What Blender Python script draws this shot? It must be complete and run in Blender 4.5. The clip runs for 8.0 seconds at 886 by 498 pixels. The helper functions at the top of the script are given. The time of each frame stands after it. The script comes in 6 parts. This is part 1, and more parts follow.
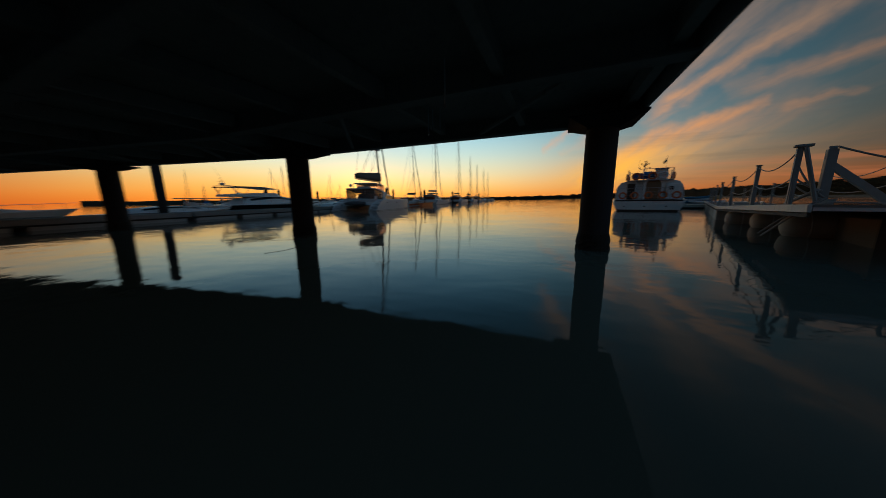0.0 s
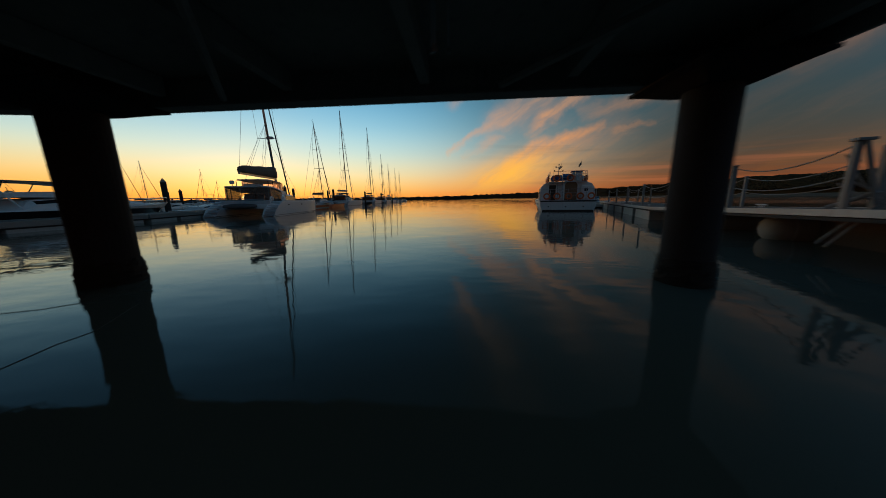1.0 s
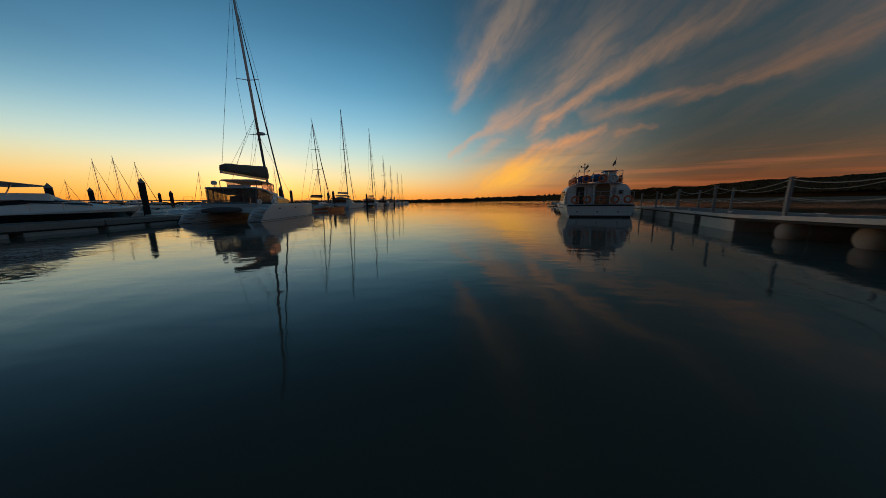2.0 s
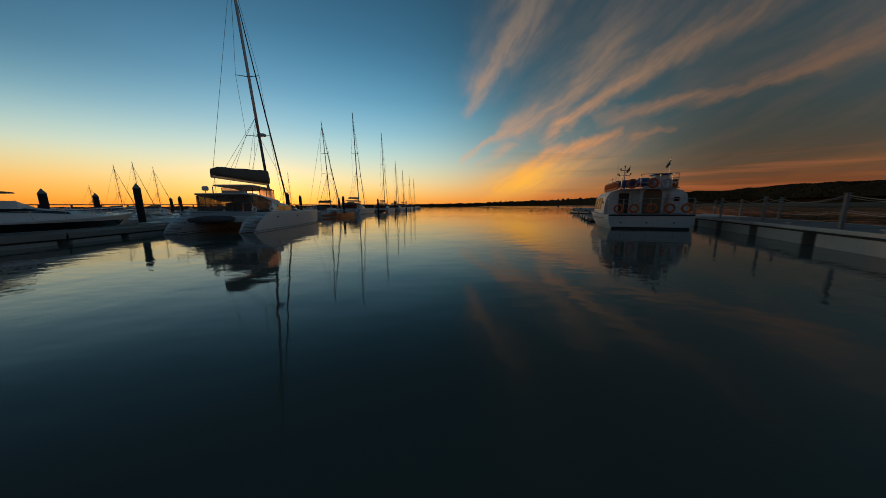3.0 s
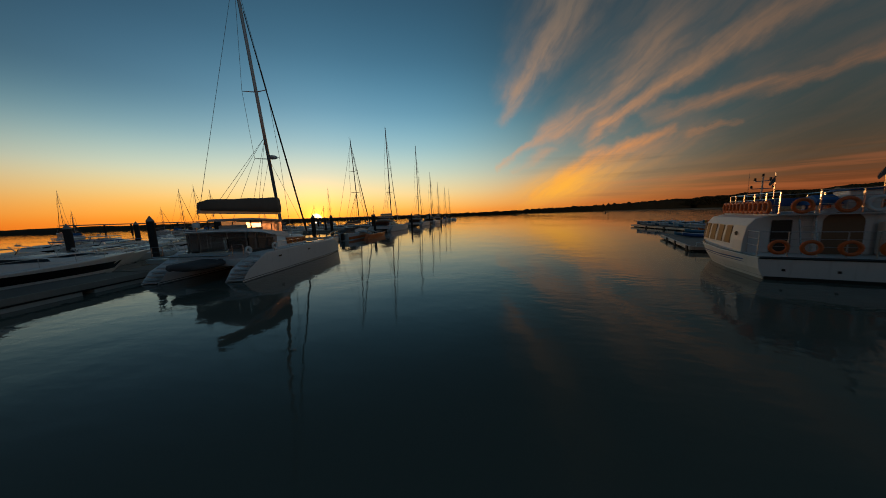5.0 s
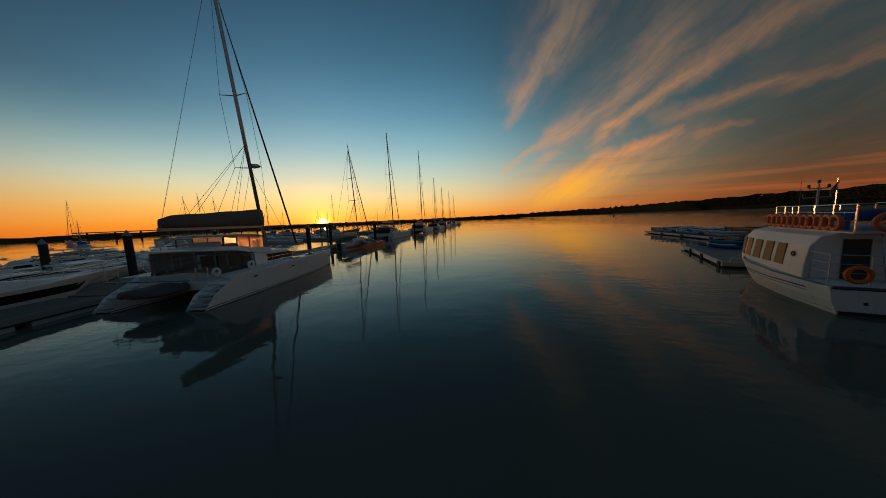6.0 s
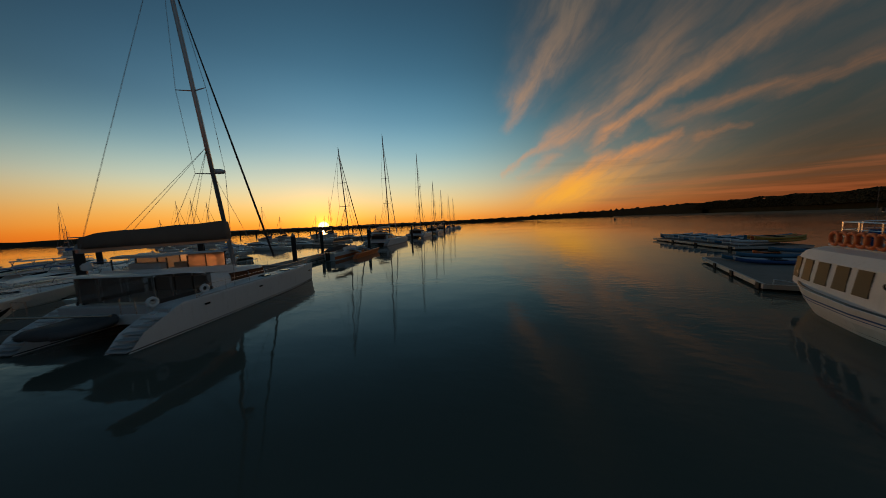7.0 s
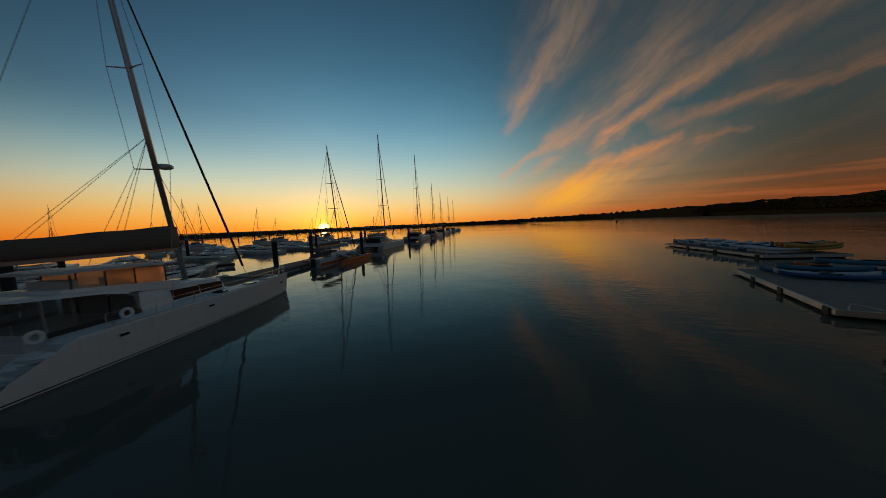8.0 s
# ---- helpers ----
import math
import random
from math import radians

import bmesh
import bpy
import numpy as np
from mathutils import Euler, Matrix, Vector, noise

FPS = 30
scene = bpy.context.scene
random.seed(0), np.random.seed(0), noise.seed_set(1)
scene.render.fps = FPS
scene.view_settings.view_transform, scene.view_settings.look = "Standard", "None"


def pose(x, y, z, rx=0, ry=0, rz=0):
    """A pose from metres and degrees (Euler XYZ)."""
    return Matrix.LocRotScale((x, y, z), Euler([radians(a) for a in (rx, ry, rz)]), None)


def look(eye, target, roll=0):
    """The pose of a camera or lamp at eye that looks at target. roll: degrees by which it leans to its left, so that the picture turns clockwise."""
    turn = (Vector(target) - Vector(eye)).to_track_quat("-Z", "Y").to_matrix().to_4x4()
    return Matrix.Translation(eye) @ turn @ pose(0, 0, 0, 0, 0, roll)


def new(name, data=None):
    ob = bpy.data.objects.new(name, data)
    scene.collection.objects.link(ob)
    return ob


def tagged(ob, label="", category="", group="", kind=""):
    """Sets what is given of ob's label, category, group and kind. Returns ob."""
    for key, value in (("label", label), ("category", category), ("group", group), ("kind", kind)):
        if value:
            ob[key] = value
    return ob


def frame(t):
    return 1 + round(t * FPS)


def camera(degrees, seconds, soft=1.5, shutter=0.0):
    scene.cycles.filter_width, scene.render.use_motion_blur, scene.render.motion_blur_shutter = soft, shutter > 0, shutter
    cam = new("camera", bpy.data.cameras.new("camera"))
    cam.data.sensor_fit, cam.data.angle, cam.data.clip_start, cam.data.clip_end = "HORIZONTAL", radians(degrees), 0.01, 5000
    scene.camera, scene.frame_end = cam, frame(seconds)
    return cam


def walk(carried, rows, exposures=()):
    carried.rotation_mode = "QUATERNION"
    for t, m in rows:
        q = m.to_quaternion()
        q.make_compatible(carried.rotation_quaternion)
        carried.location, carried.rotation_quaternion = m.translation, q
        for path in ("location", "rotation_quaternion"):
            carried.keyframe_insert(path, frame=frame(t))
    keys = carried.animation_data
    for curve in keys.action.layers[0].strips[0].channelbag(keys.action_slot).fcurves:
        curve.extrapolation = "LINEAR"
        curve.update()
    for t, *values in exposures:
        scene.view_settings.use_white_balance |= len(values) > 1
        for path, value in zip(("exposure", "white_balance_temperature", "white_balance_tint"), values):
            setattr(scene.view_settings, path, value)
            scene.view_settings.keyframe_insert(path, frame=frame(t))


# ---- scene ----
cam = camera(118.0, 8.0, soft=0.65, shutter=0.5)
PATH = [
    (0, (2.473, 0.926, 1.112), (1.766, 2.762, 0.752), -0.7),
    (0.5, (1.167, 2.347, 1.244), (0.831, 4.283, 0.87), -1.3),
    (1, (0.202, 3.827, 1.214), (0.123, 5.791, 0.847), -0.9),
    (2.5, (-1.045, 8.539, 1.398), (-1.156, 10.508, 1.064), -0.4),
    (3, (-1.324, 9.989, 1.572), (-1.497, 11.956, 1.257), -0.6),
    (3.5, (-1.475, 11.411, 1.91), (-1.725, 13.373, 1.613), -1.0),
    (4, (-1.719, 12.829, 2.289), (-2.047, 14.782, 2.01), -1.4),
    (4.5, (-2.113, 14.234, 2.7), (-2.505, 16.178, 2.438), -1.7),
    (6, (-1.943, 17.622, 3.577), (-2.422, 19.552, 3.363), -2.5),
    (6.5, (-1.983, 18.856, 3.924), (-2.462, 20.787, 3.722), -2.5),
    (7, (-1.971, 20.209, 4.164), (-2.453, 22.141, 3.971), -2.6),
    (7.5, (-2.138, 21.62, 4.332), (-2.611, 23.555, 4.146), -2.5),
    (8, (-2.151, 23.082, 4.378), (-2.634, 25.015, 4.2), -2.4),
]
walk(cam, [(t, look(e, a, r)) for t, e, a, r in PATH],
     exposures=[(0.0, 0.12, 5550, 6), (2.5, 0.05, 5800, 6), (4.5, 0.0, 6350, 8), (6.5, -0.12, 6550, 9), (8.0, -0.2, 6500, 9)])

# ---- light ----


def srgb(r, g, b):
    return tuple(((v / 255) / 12.92 if v < 10 else ((v / 255 + 0.055) / 1.055) ** 2.4) for v in (r, g, b)) + (1.0,)


SUN_AZ, SUN_EL = radians(-37.8), radians(0.35)
SUN_DIR = Vector((math.sin(SUN_AZ) * math.cos(SUN_EL), math.cos(SUN_AZ) * math.cos(SUN_EL), math.sin(SUN_EL)))
sun = new("sun", bpy.data.lights.new("sun", "SUN"))
sun.data.energy, sun.data.angle, sun.data.color = 0.18, radians(0.6), (1.0, 0.42, 0.14)
sun.matrix_world = look((SUN_DIR + Vector((0, 0, 0.018))) * 100, (0, 0, 0))


class Tree:
    """Short hand for a node tree."""

    def __init__(self, tree):
        self.t = tree
        tree.nodes.clear()

    def put(self, socket, value):
        if value is None:
            return
        if isinstance(value, bpy.types.NodeSocket):
            self.t.links.new(value, socket)
        else:
            socket.default_value = value

    def node(self, kind, out=0, ins=(), operation="", rotation_type=""):
        n = self.t.nodes.new(kind)
        if operation:
            n.operation = operation
        if rotation_type:
            n.rotation_type = rotation_type
        for key, value in dict(ins).items():
            self.put(n.inputs[key], value)
        return n.outputs[out]

    def math(self, op, a, b=None, c=None, clamp=False):
        n = self.t.nodes.new("ShaderNodeMath")
        n.operation, n.use_clamp = op, clamp
        for i, v in enumerate((a, b, c)):
            self.put(n.inputs[i], v)
        return n.outputs[0]

    def mix(self, f, a, b, blend="MIX"):
        n = self.t.nodes.new("ShaderNodeMix")
        n.data_type, n.blend_type = "RGBA", blend
        self.put(n.inputs[0], f), self.put(n.inputs[6], a), self.put(n.inputs[7], b)
        return n.outputs[2]

    def ramp(self, f, stops, ease="LINEAR"):
        n = self.t.nodes.new("ShaderNodeValToRGB")
        n.color_ramp.interpolation = ease
        while len(n.color_ramp.elements) < len(stops):
            n.color_ramp.elements.new(0.5)
        for e, (p, c) in zip(n.color_ramp.elements, stops):
            e.position, e.color = p, c
        self.put(n.inputs[0], f)
        return n.outputs[0]

    def step(self, v, lo, hi, a=0.0, b=1.0):
        n = self.t.nodes.new("ShaderNodeMapRange")
        n.interpolation_type = "SMOOTHSTEP"
        for i, x in enumerate((v, lo, hi, a, b)):
            self.put(n.inputs[i], x)
        return n.outputs[0]


world = bpy.data.worlds.new("sunset_sky")
scene.world = world
world.use_nodes = True
W = Tree(world.node_tree)
way = W.node("ShaderNodeTexCoord", "Generated")
sep = W.t.nodes.new("ShaderNodeSeparateXYZ")
W.put(sep.inputs[0], way)
dx, dy, dz = sep.outputs
flat = W.math("SQRT", W.math("MAXIMUM", W.math("ADD", W.math("MULTIPLY", dx, dx), W.math("MULTIPLY", dy, dy)), 1e-6))
# how near the azimuth lies to the sun's: 1 at the sun, -1 opposite
near = W.math("DIVIDE", W.math("ADD", W.math("MULTIPLY", dx, math.sin(SUN_AZ)), W.math("MULTIPLY", dy, math.cos(SUN_AZ))), flat)
el = W.math("MULTIPLY", W.math("ARCSINE", W.math("MINIMUM", W.math("MAXIMUM", dz, 0.0), 1.0)), 2 / math.pi)  # 0 horizon, 1 zenith
d = 1 / 90
toward = W.ramp(el, [(0, srgb(252, 140, 44)), (2 * d, srgb(255, 184, 80)), (5 * d, srgb(246, 218, 150)), (9 * d, srgb(202, 218, 198)), (14 * d, srgb(142, 190, 202)),
                     (20 * d, srgb(92, 150, 178)), (28 * d, srgb(54, 106, 134)), (38 * d, srgb(36, 74, 98)), (60 * d, srgb(26, 50, 68)), (1, srgb(20, 38, 54))], "B_SPLINE")
middle = W.ramp(el, [(0, srgb(232, 108, 36)), (2 * d, srgb(240, 146, 70)), (5 * d, srgb(216, 174, 126)), (9 * d, srgb(158, 170, 160)), (14 * d, srgb(100, 140, 150)),
                     (20 * d, srgb(62, 104, 120)), (28 * d, srgb(40, 72, 88)), (38 * d, srgb(30, 54, 70)), (60 * d, srgb(24, 40, 54)), (1, srgb(20, 34, 46))], "B_SPLINE")
away = W.ramp(el, [(0, srgb(124, 54, 26)), (2 * d, srgb(112, 54, 32)), (5 * d, srgb(76, 52, 38)), (9 * d, srgb(52, 52, 48)), (14 * d, srgb(46, 58, 60)),
                   (20 * d, srgb(43, 59, 64)), (28 * d, srgb(46, 60, 66)), (38 * d, srgb(37, 50, 58)), (60 * d, srgb(24, 34, 42)), (1, srgb(20, 30, 40))], "B_SPLINE")
sky = W.mix(W.step(near, 0.16, 0.96), away, W.mix(W.step(near, 0.60, 1.0), middle, toward))
# unseen sky away from the sun, raised and cooled to add fill light
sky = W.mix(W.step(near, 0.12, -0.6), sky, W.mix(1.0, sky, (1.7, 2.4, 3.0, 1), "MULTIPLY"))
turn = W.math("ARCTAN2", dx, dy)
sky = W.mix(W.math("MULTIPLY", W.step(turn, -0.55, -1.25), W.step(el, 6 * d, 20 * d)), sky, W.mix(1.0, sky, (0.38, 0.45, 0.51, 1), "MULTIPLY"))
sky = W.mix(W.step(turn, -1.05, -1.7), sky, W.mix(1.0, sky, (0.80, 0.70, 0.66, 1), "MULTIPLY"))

sky = W.mix(W.math("MULTIPLY", W.step(turn, -0.70, -1.10), W.step(el, 9 * d, 2 * d)), sky, W.mix(1.0, sky, (1.0, 0.82, 0.52, 1), "MULTIPLY"))

# high cirrus: each streak is a soft veil round thin bright threads
az_deg, el_deg = W.math("MULTIPLY", turn, 57.2958), W.math("MULTIPLY", el, 90.0)
stir = W.t.nodes.new("ShaderNodeTexNoise")
W.put(stir.inputs["Vector"], way), W.put(stir.inputs["Scale"], 7.0), W.put(stir.inputs["Detail"], 6.0), W.put(stir.inputs["Roughness"], 0.6)
stir_xyz = W.t.nodes.new("ShaderNodeSeparateColor")
W.put(stir_xyz.inputs[0], stir.outputs["Color"])
az_bent = W.math("MULTIPLY_ADD", W.math("SUBTRACT", stir_xyz.outputs[0], 0.5), 7.0, az_deg)
el_bent = W.math("MULTIPLY_ADD", W.math("SUBTRACT", stir_xyz.outputs[1], 0.5), 6.0, el_deg)
lightly_bent = W.node("ShaderNodeCombineXYZ", 0, {0: W.math("MULTIPLY_ADD", W.math("SUBTRACT", stir_xyz.outputs[2], 0.5), 4.0, az_deg), 1: W.math("MULTIPLY_ADD", W.math("SUBTRACT", stir_xyz.outputs[1], 0.5), 2.5, el_deg)})


def fibres(slope, along, across, detail=6.0):
    """Threads of cloud lying at a slope, so many degrees long and wide."""
    q = W.node("ShaderNodeVectorRotate", 0, {"Vector": lightly_bent, "Angle": radians(-slope)}, rotation_type="Z_AXIS")
    q = W.node("ShaderNodeVectorMath", 0, {0: q, 1: (1 / along, 1 / across, 1)}, operation="MULTIPLY")
    return W.node("ShaderNodeTexNoise", 0, {"Vector": q, "Scale": 1.0, "Detail": detail, "Roughness": 0.6})


def wisp(path):
    """A streak of cloud along (azimuth, elevation, half width, strength), in degrees."""
    best = None
    for (x0, y0, w0, a0), (x1, y1, w1, a1) in zip(path, path[1:]):
        dx2, dy2 = x1 - x0, y1 - y0
        far = dx2 * dx2 + dy2 * dy2
        px, py = W.math("SUBTRACT", az_bent, x0), W.math("SUBTRACT", el_bent, y0)
        t = W.math("ADD", W.math("MULTIPLY", px, dx2 / far), W.math("MULTIPLY", py, dy2 / far), clamp=True)
        ox, oy = W.math("MULTIPLY_ADD", t, -dx2, px), W.math("MULTIPLY_ADD", t, -dy2, py)
        off = W.math("ADD", W.math("MULTIPLY", ox, ox), W.math("MULTIPLY", oy, oy))
        wide = W.math("MULTIPLY_ADD", t, w1 - w0, w0)
        near_line = W.math("SQRT", W.math("DIVIDE", off, W.math("MULTIPLY", wide, wide)))
        body = W.math("MULTIPLY", W.step(near_line, 2.0, 0.0), W.math("MULTIPLY_ADD", t, a1 - a0, a0))
        best = body if best is None else W.math("MAXIMUM", best, body)
    return best


steep, slanting, gentle = fibres(52, 9.0, 2.6, 4.5), fibres(33, 10.0, 2.1, 4.5), fibres(12, 14.0, 1.8, 4.5)
bands = None
for grain, path in (
        (steep, ((-0.6, 18.0, 0.9, 0.40), (3.2, 22.5, 1.5, 0.70), (5.5, 25.0, 1.0, 0.75), (9.0, 29.5, 2.6, 0.35), (16.0, 38.0, 4.5, 0.25), (24.0, 48.0, 6.0, 0.15))),
        (steep, ((4.0, 23.5, 3.2, 0.34), (9.5, 32.0, 5.5, 0.38), (18.0, 44.0, 8.0, 0.28))),
        (slanting, ((-0.8, 9.2, 0.45, 0.6), (3.0, 11.6, 0.6, 0.7), (7.5, 13.6, 1.0, 0.5), (12.5, 15.6, 1.6, 0.5), (19.0, 19.2, 1.6, 0.55), (25.0, 24.0, 2.6, 0.25))),
        (slanting, ((8.0, 13.0, 2.4, 0.24), (17.0, 18.5, 3.6, 0.32), (27.0, 26.0, 5.0, 0.26), (40.0, 33.0, 7.0, 0.16))),
        (slanting, ((15.0, 11.6, 0.9, 0.5), (18.2, 14.2, 1.0, 0.85), (21.0, 15.6, 0.9, 0.95), (26.0, 18.2, 1.2, 0.8), (32.0, 21.2, 1.4, 0.75), (38.0, 23.4, 1.5, 0.6), (50.0, 28.0, 2.4, 0.35))),
        (slanting, ((6.5, 3.8, 1.0, 0.6), (12.5, 6.0, 1.4, 1.0), (17.0, 9.2, 1.3, 0.95), (21.5, 11.0, 0.9, 0.9), (28.0, 12.5, 0.6, 0.45))),
        (slanting, ((12.0, 4.8, 2.2, 0.4), (21.0, 8.4, 2.4, 0.4), (30.0, 10.6, 2.0, 0.2))),
        (gentle, ((24.0, 14.4, 0.8, 0.25), (33.0, 15.0, 0.8, 0.5), (39.0, 15.3, 0.7, 0.6), (45.0, 16.0, 0.9, 0.5), (58.0, 18.6, 1.6, 0.4))),
        (gentle, ((36.0, 17.6, 2.0, 0.12), (52.0, 19.5, 3.0, 0.18), (66.0, 22.0, 4.0, 0.14))),
        (gentle, ((29.8, 10.8, 0.4, 0.4), (32.0, 11.3, 0.45, 0.6), (34.2, 11.4, 0.4, 0.3))),
        (slanting, ((2.5, 8.8, 0.4, 0.2), (8.0, 10.6, 0.6, 0.35), (10.5, 11.2, 0.4, 0.2)))):
    one = W.math("MULTIPLY", wisp(path), W.step(grain, 0.28, 0.70, 0.30, 1.10))
    bands = one if bands is None else W.math("SUBTRACT", W.math("ADD", bands, one), W.math("MULTIPLY", bands, one))
fine, broad = slanting, fibres(26, 22.0, 3.4, 4.0)
thin = W.math("MULTIPLY", W.math("MULTIPLY", W.step(broad, 0.42, 0.72), W.step(az_deg, 2.0, 16.0)), 0.08)
cover = W.math("MULTIPLY", W.math("ADD", bands, thin, clamp=True), W.step(dz, 0.012, 0.06))
glow = W.ramp(el, [(0, srgb(255, 140, 44)), (5 * d, srgb(255, 168, 58)), (10 * d, srgb(236, 152, 84)), (20 * d, srgb(192, 144, 104)), (35 * d, srgb(136, 118, 98)), (1, srgb(110, 110, 110))])
glow = W.mix(W.step(near, 0.72, 0.1), glow, W.mix(1.0, glow, (0.42, 0.40, 0.42, 1), "MULTIPLY"))
sky = W.mix(W.math("MULTIPLY", cover, 0.86), sky, glow)
sky = W.mix(W.math("MULTIPLY", W.step(turn, -0.1, 0.5), W.step(near, -0.6, 0.0)), sky, W.mix(1.0, sky, (1.02, 1.0, 0.96, 1), "MULTIPLY"))

# long low bars of cloud over the far bank
bars = W.node("ShaderNodeTexNoise", 0, {"Vector": W.node("ShaderNodeCombineXYZ", 0, {0: W.math("MULTIPLY", turn, 4.0), 1: W.math("ADD", W.math("MULTIPLY", el, 130.0), W.math("MULTIPLY", turn, 3.0)), 2: 3.7}), "Scale": 0.55, "Detail": 5.0, "Roughness": 0.55})
low = W.math("MULTIPLY", W.math("MULTIPLY", W.step(bars, 0.48, 0.66), W.step(near, 0.80, 0.55)), W.math("MULTIPLY", W.step(el, 0.5 * d, 2.0 * d), W.step(el, 8 * d, 3 * d)))
low = W.math("MULTIPLY", low, W.step(near, -0.5, 0.1))
sky = W.mix(W.math("MULTIPLY", low, 0.28), sky, srgb(206, 108, 62))
dim = W.math("MULTIPLY", W.math("MULTIPLY", W.step(bars, 0.50, 0.34), W.step(near, 0.82, 0.5)), W.step(el, 16 * d, 7 * d))
sky = W.mix(W.math("MULTIPLY", dim, 0.22), sky, srgb(70, 66, 62))

# the brightest bank of cloud, lit from below
rx = W.math("DIVIDE", W.math("SUBTRACT", turn, W.math("MULTIPLY_ADD", el, 1.5, radians(6))), radians(7))
ry = W.math("DIVIDE", W.math("SUBTRACT", el, 4.8 * d), 3.2 * d)
bank = W.math("EXPONENT", W.math("MULTIPLY", W.math("ADD", W.math("MULTIPLY", rx, rx), W.math("MULTIPLY", ry, ry)), -1.0))
bank = W.math("MULTIPLY", bank, W.step(W.math("ADD", broad, W.math("MULTIPLY", fine, 0.5)), 0.5, 0.95, 0.35, 1.0))
sky = W.mix(W.math("MULTIPLY", bank, 1.0), sky, srgb(255, 176, 56))

# the low sun and the bright haze round it
toward_sun = W.node("ShaderNodeVectorMath", "Value", {0: way, 1: tuple(SUN_DIR)}, operation="DOT_PRODUCT")
haze = W.math("POWER", W.math("MAXIMUM", toward_sun, 0.0), 260.0)
halo = W.math("POWER", W.math("MAXIMUM", toward_sun, 0.0), 2500.0)
disc = W.step(toward_sun, math.cos(radians(1.1)), math.cos(radians(0.8)))
sky = W.mix(1.0, sky, W.mix(haze, (0, 0, 0, 1), (0.42, 0.17, 0.015, 1)), "ADD")
sky = W.mix(1.0, sky, W.mix(halo, (0, 0, 0, 1), (1.6, 0.55, 0.04, 1)), "ADD")
sky = W.mix(1.0, sky, W.mix(disc, (0, 0, 0, 1), (4.0, 2.8, 1.1, 1)), "ADD")
air = W.t.nodes.new("ShaderNodeTexSky")
air.sky_type, air.sun_disc, air.sun_elevation, air.sun_rotation = "NISHITA", False, radians(1.2), SUN_AZ
sky = W.mix(1.0, sky, W.mix(1.0, air.outputs[0], (0.02, 0.02, 0.02, 1), "MULTIPLY"), "ADD")
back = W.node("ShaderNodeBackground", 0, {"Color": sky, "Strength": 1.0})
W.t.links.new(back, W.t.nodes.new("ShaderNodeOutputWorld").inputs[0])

# ---- materials ----


def material(name, color, rough=0.5, metal=0.0, grain=8.0, vary=0.25, bump=0.1, coat=0.0, streaks=0.0, ior=1.45, stain=(0.2, 0.17, 0.13)):
    m = bpy.data.materials.new(name)
    m.use_nodes = True
    k = Tree(m.node_tree)
    pos = k.node("ShaderNodeTexCoord", "Object")
    rnd = k.node("ShaderNodeObjectInfo", "Random")
    a = k.node("ShaderNodeTexNoise", 0, {"Vector": pos, "Scale": grain, "Detail": 5.0, "Roughness": 0.6})
    b = k.node("ShaderNodeTexNoise", 0, {"Vector": pos, "Scale": grain * 0.11, "Detail": 3.0})
    tone = k.math("MULTIPLY_ADD", k.math("ADD", k.math("MULTIPLY", a, 0.6), k.math("MULTIPLY", b, 0.8)), vary * 1.4, 1 - vary)
    tone = k.math("MULTIPLY", tone, k.math("MULTIPLY_ADD", rnd, vary * 0.5, 1 - vary * 0.25))
    col = k.mix(1.0, (*color, 1), k.node("ShaderNodeCombineXYZ", 0, {0: tone, 1: tone, 2: tone}), "MULTIPLY")
    if streaks:
        q = k.node("ShaderNodeVectorMath", 0, {0: pos, 1: (5, 5, 0.5)}, operation="MULTIPLY")
        s = k.node("ShaderNodeTexNoise", 0, {"Vector": q, "Scale": 1.3, "Detail": 6.0, "Roughness": 0.65})
        col = k.mix(k.math("MULTIPLY", k.step(s, 0.52, 0.78), streaks), col, (*stain, 1))
    rr = k.math("MULTIPLY_ADD", a, 0.25, max(0.02, rough - 0.12))
    bmp = k.node("ShaderNodeBump", 0, {"Height": a, "Strength": bump, "Distance": 0.02})
    p = k.t.nodes.new("ShaderNodeBsdfPrincipled")
    for key, val in (("Base Color", col), ("Roughness", rr), ("Metallic", metal), ("Normal", bmp), ("Coat Weight", coat), ("IOR", ior)):
        k.put(p.inputs[key], val)
    k.t.links.new(p.outputs[0], k.t.nodes.new("ShaderNodeOutputMaterial").inputs[0])
    return m


GELCOAT = material("white_gelcoat", (0.74, 0.75, 0.75), 0.42, grain=3, vary=0.10, bump=0.02, streaks=0.22, ior=1.33)
GREYDECK = material("grey_deck", (0.52, 0.53, 0.54), 0.55, grain=20, vary=0.15, bump=0.1)
BLACKPAINT = material("black_paint", (0.012, 0.013, 0.015), 0.35, grain=5, vary=0.2, bump=0.03)
ANTIFOUL = material("dark_antifouling", (0.03, 0.035, 0.045), 0.7, grain=9, vary=0.4, bump=0.2)
BLUEPAINT = material("blue_paint", (0.03, 0.10, 0.30), 0.4, grain=6, vary=0.2)
ALU = material("grey_aluminium", (0.42, 0.43, 0.45), 0.35, 0.8, grain=12, vary=0.15, bump=0.03)
STEEL = material("stainless_steel", (0.62, 0.62, 0.62), 0.18, 1.0, grain=15, vary=0.1, bump=0.02)
GALV = material("galvanised_steel", (0.45, 0.46, 0.47), 0.5, 0.5, grain=18, vary=0.3, bump=0.1, streaks=0.3)
WIRE = material("steel_wire", (0.22, 0.22, 0.23), 0.4, 0.7, grain=30, vary=0.1)
CANVAS = material("dark_canvas", (0.055, 0.050, 0.048), 0.85, grain=14, vary=0.35, bump=0.35)
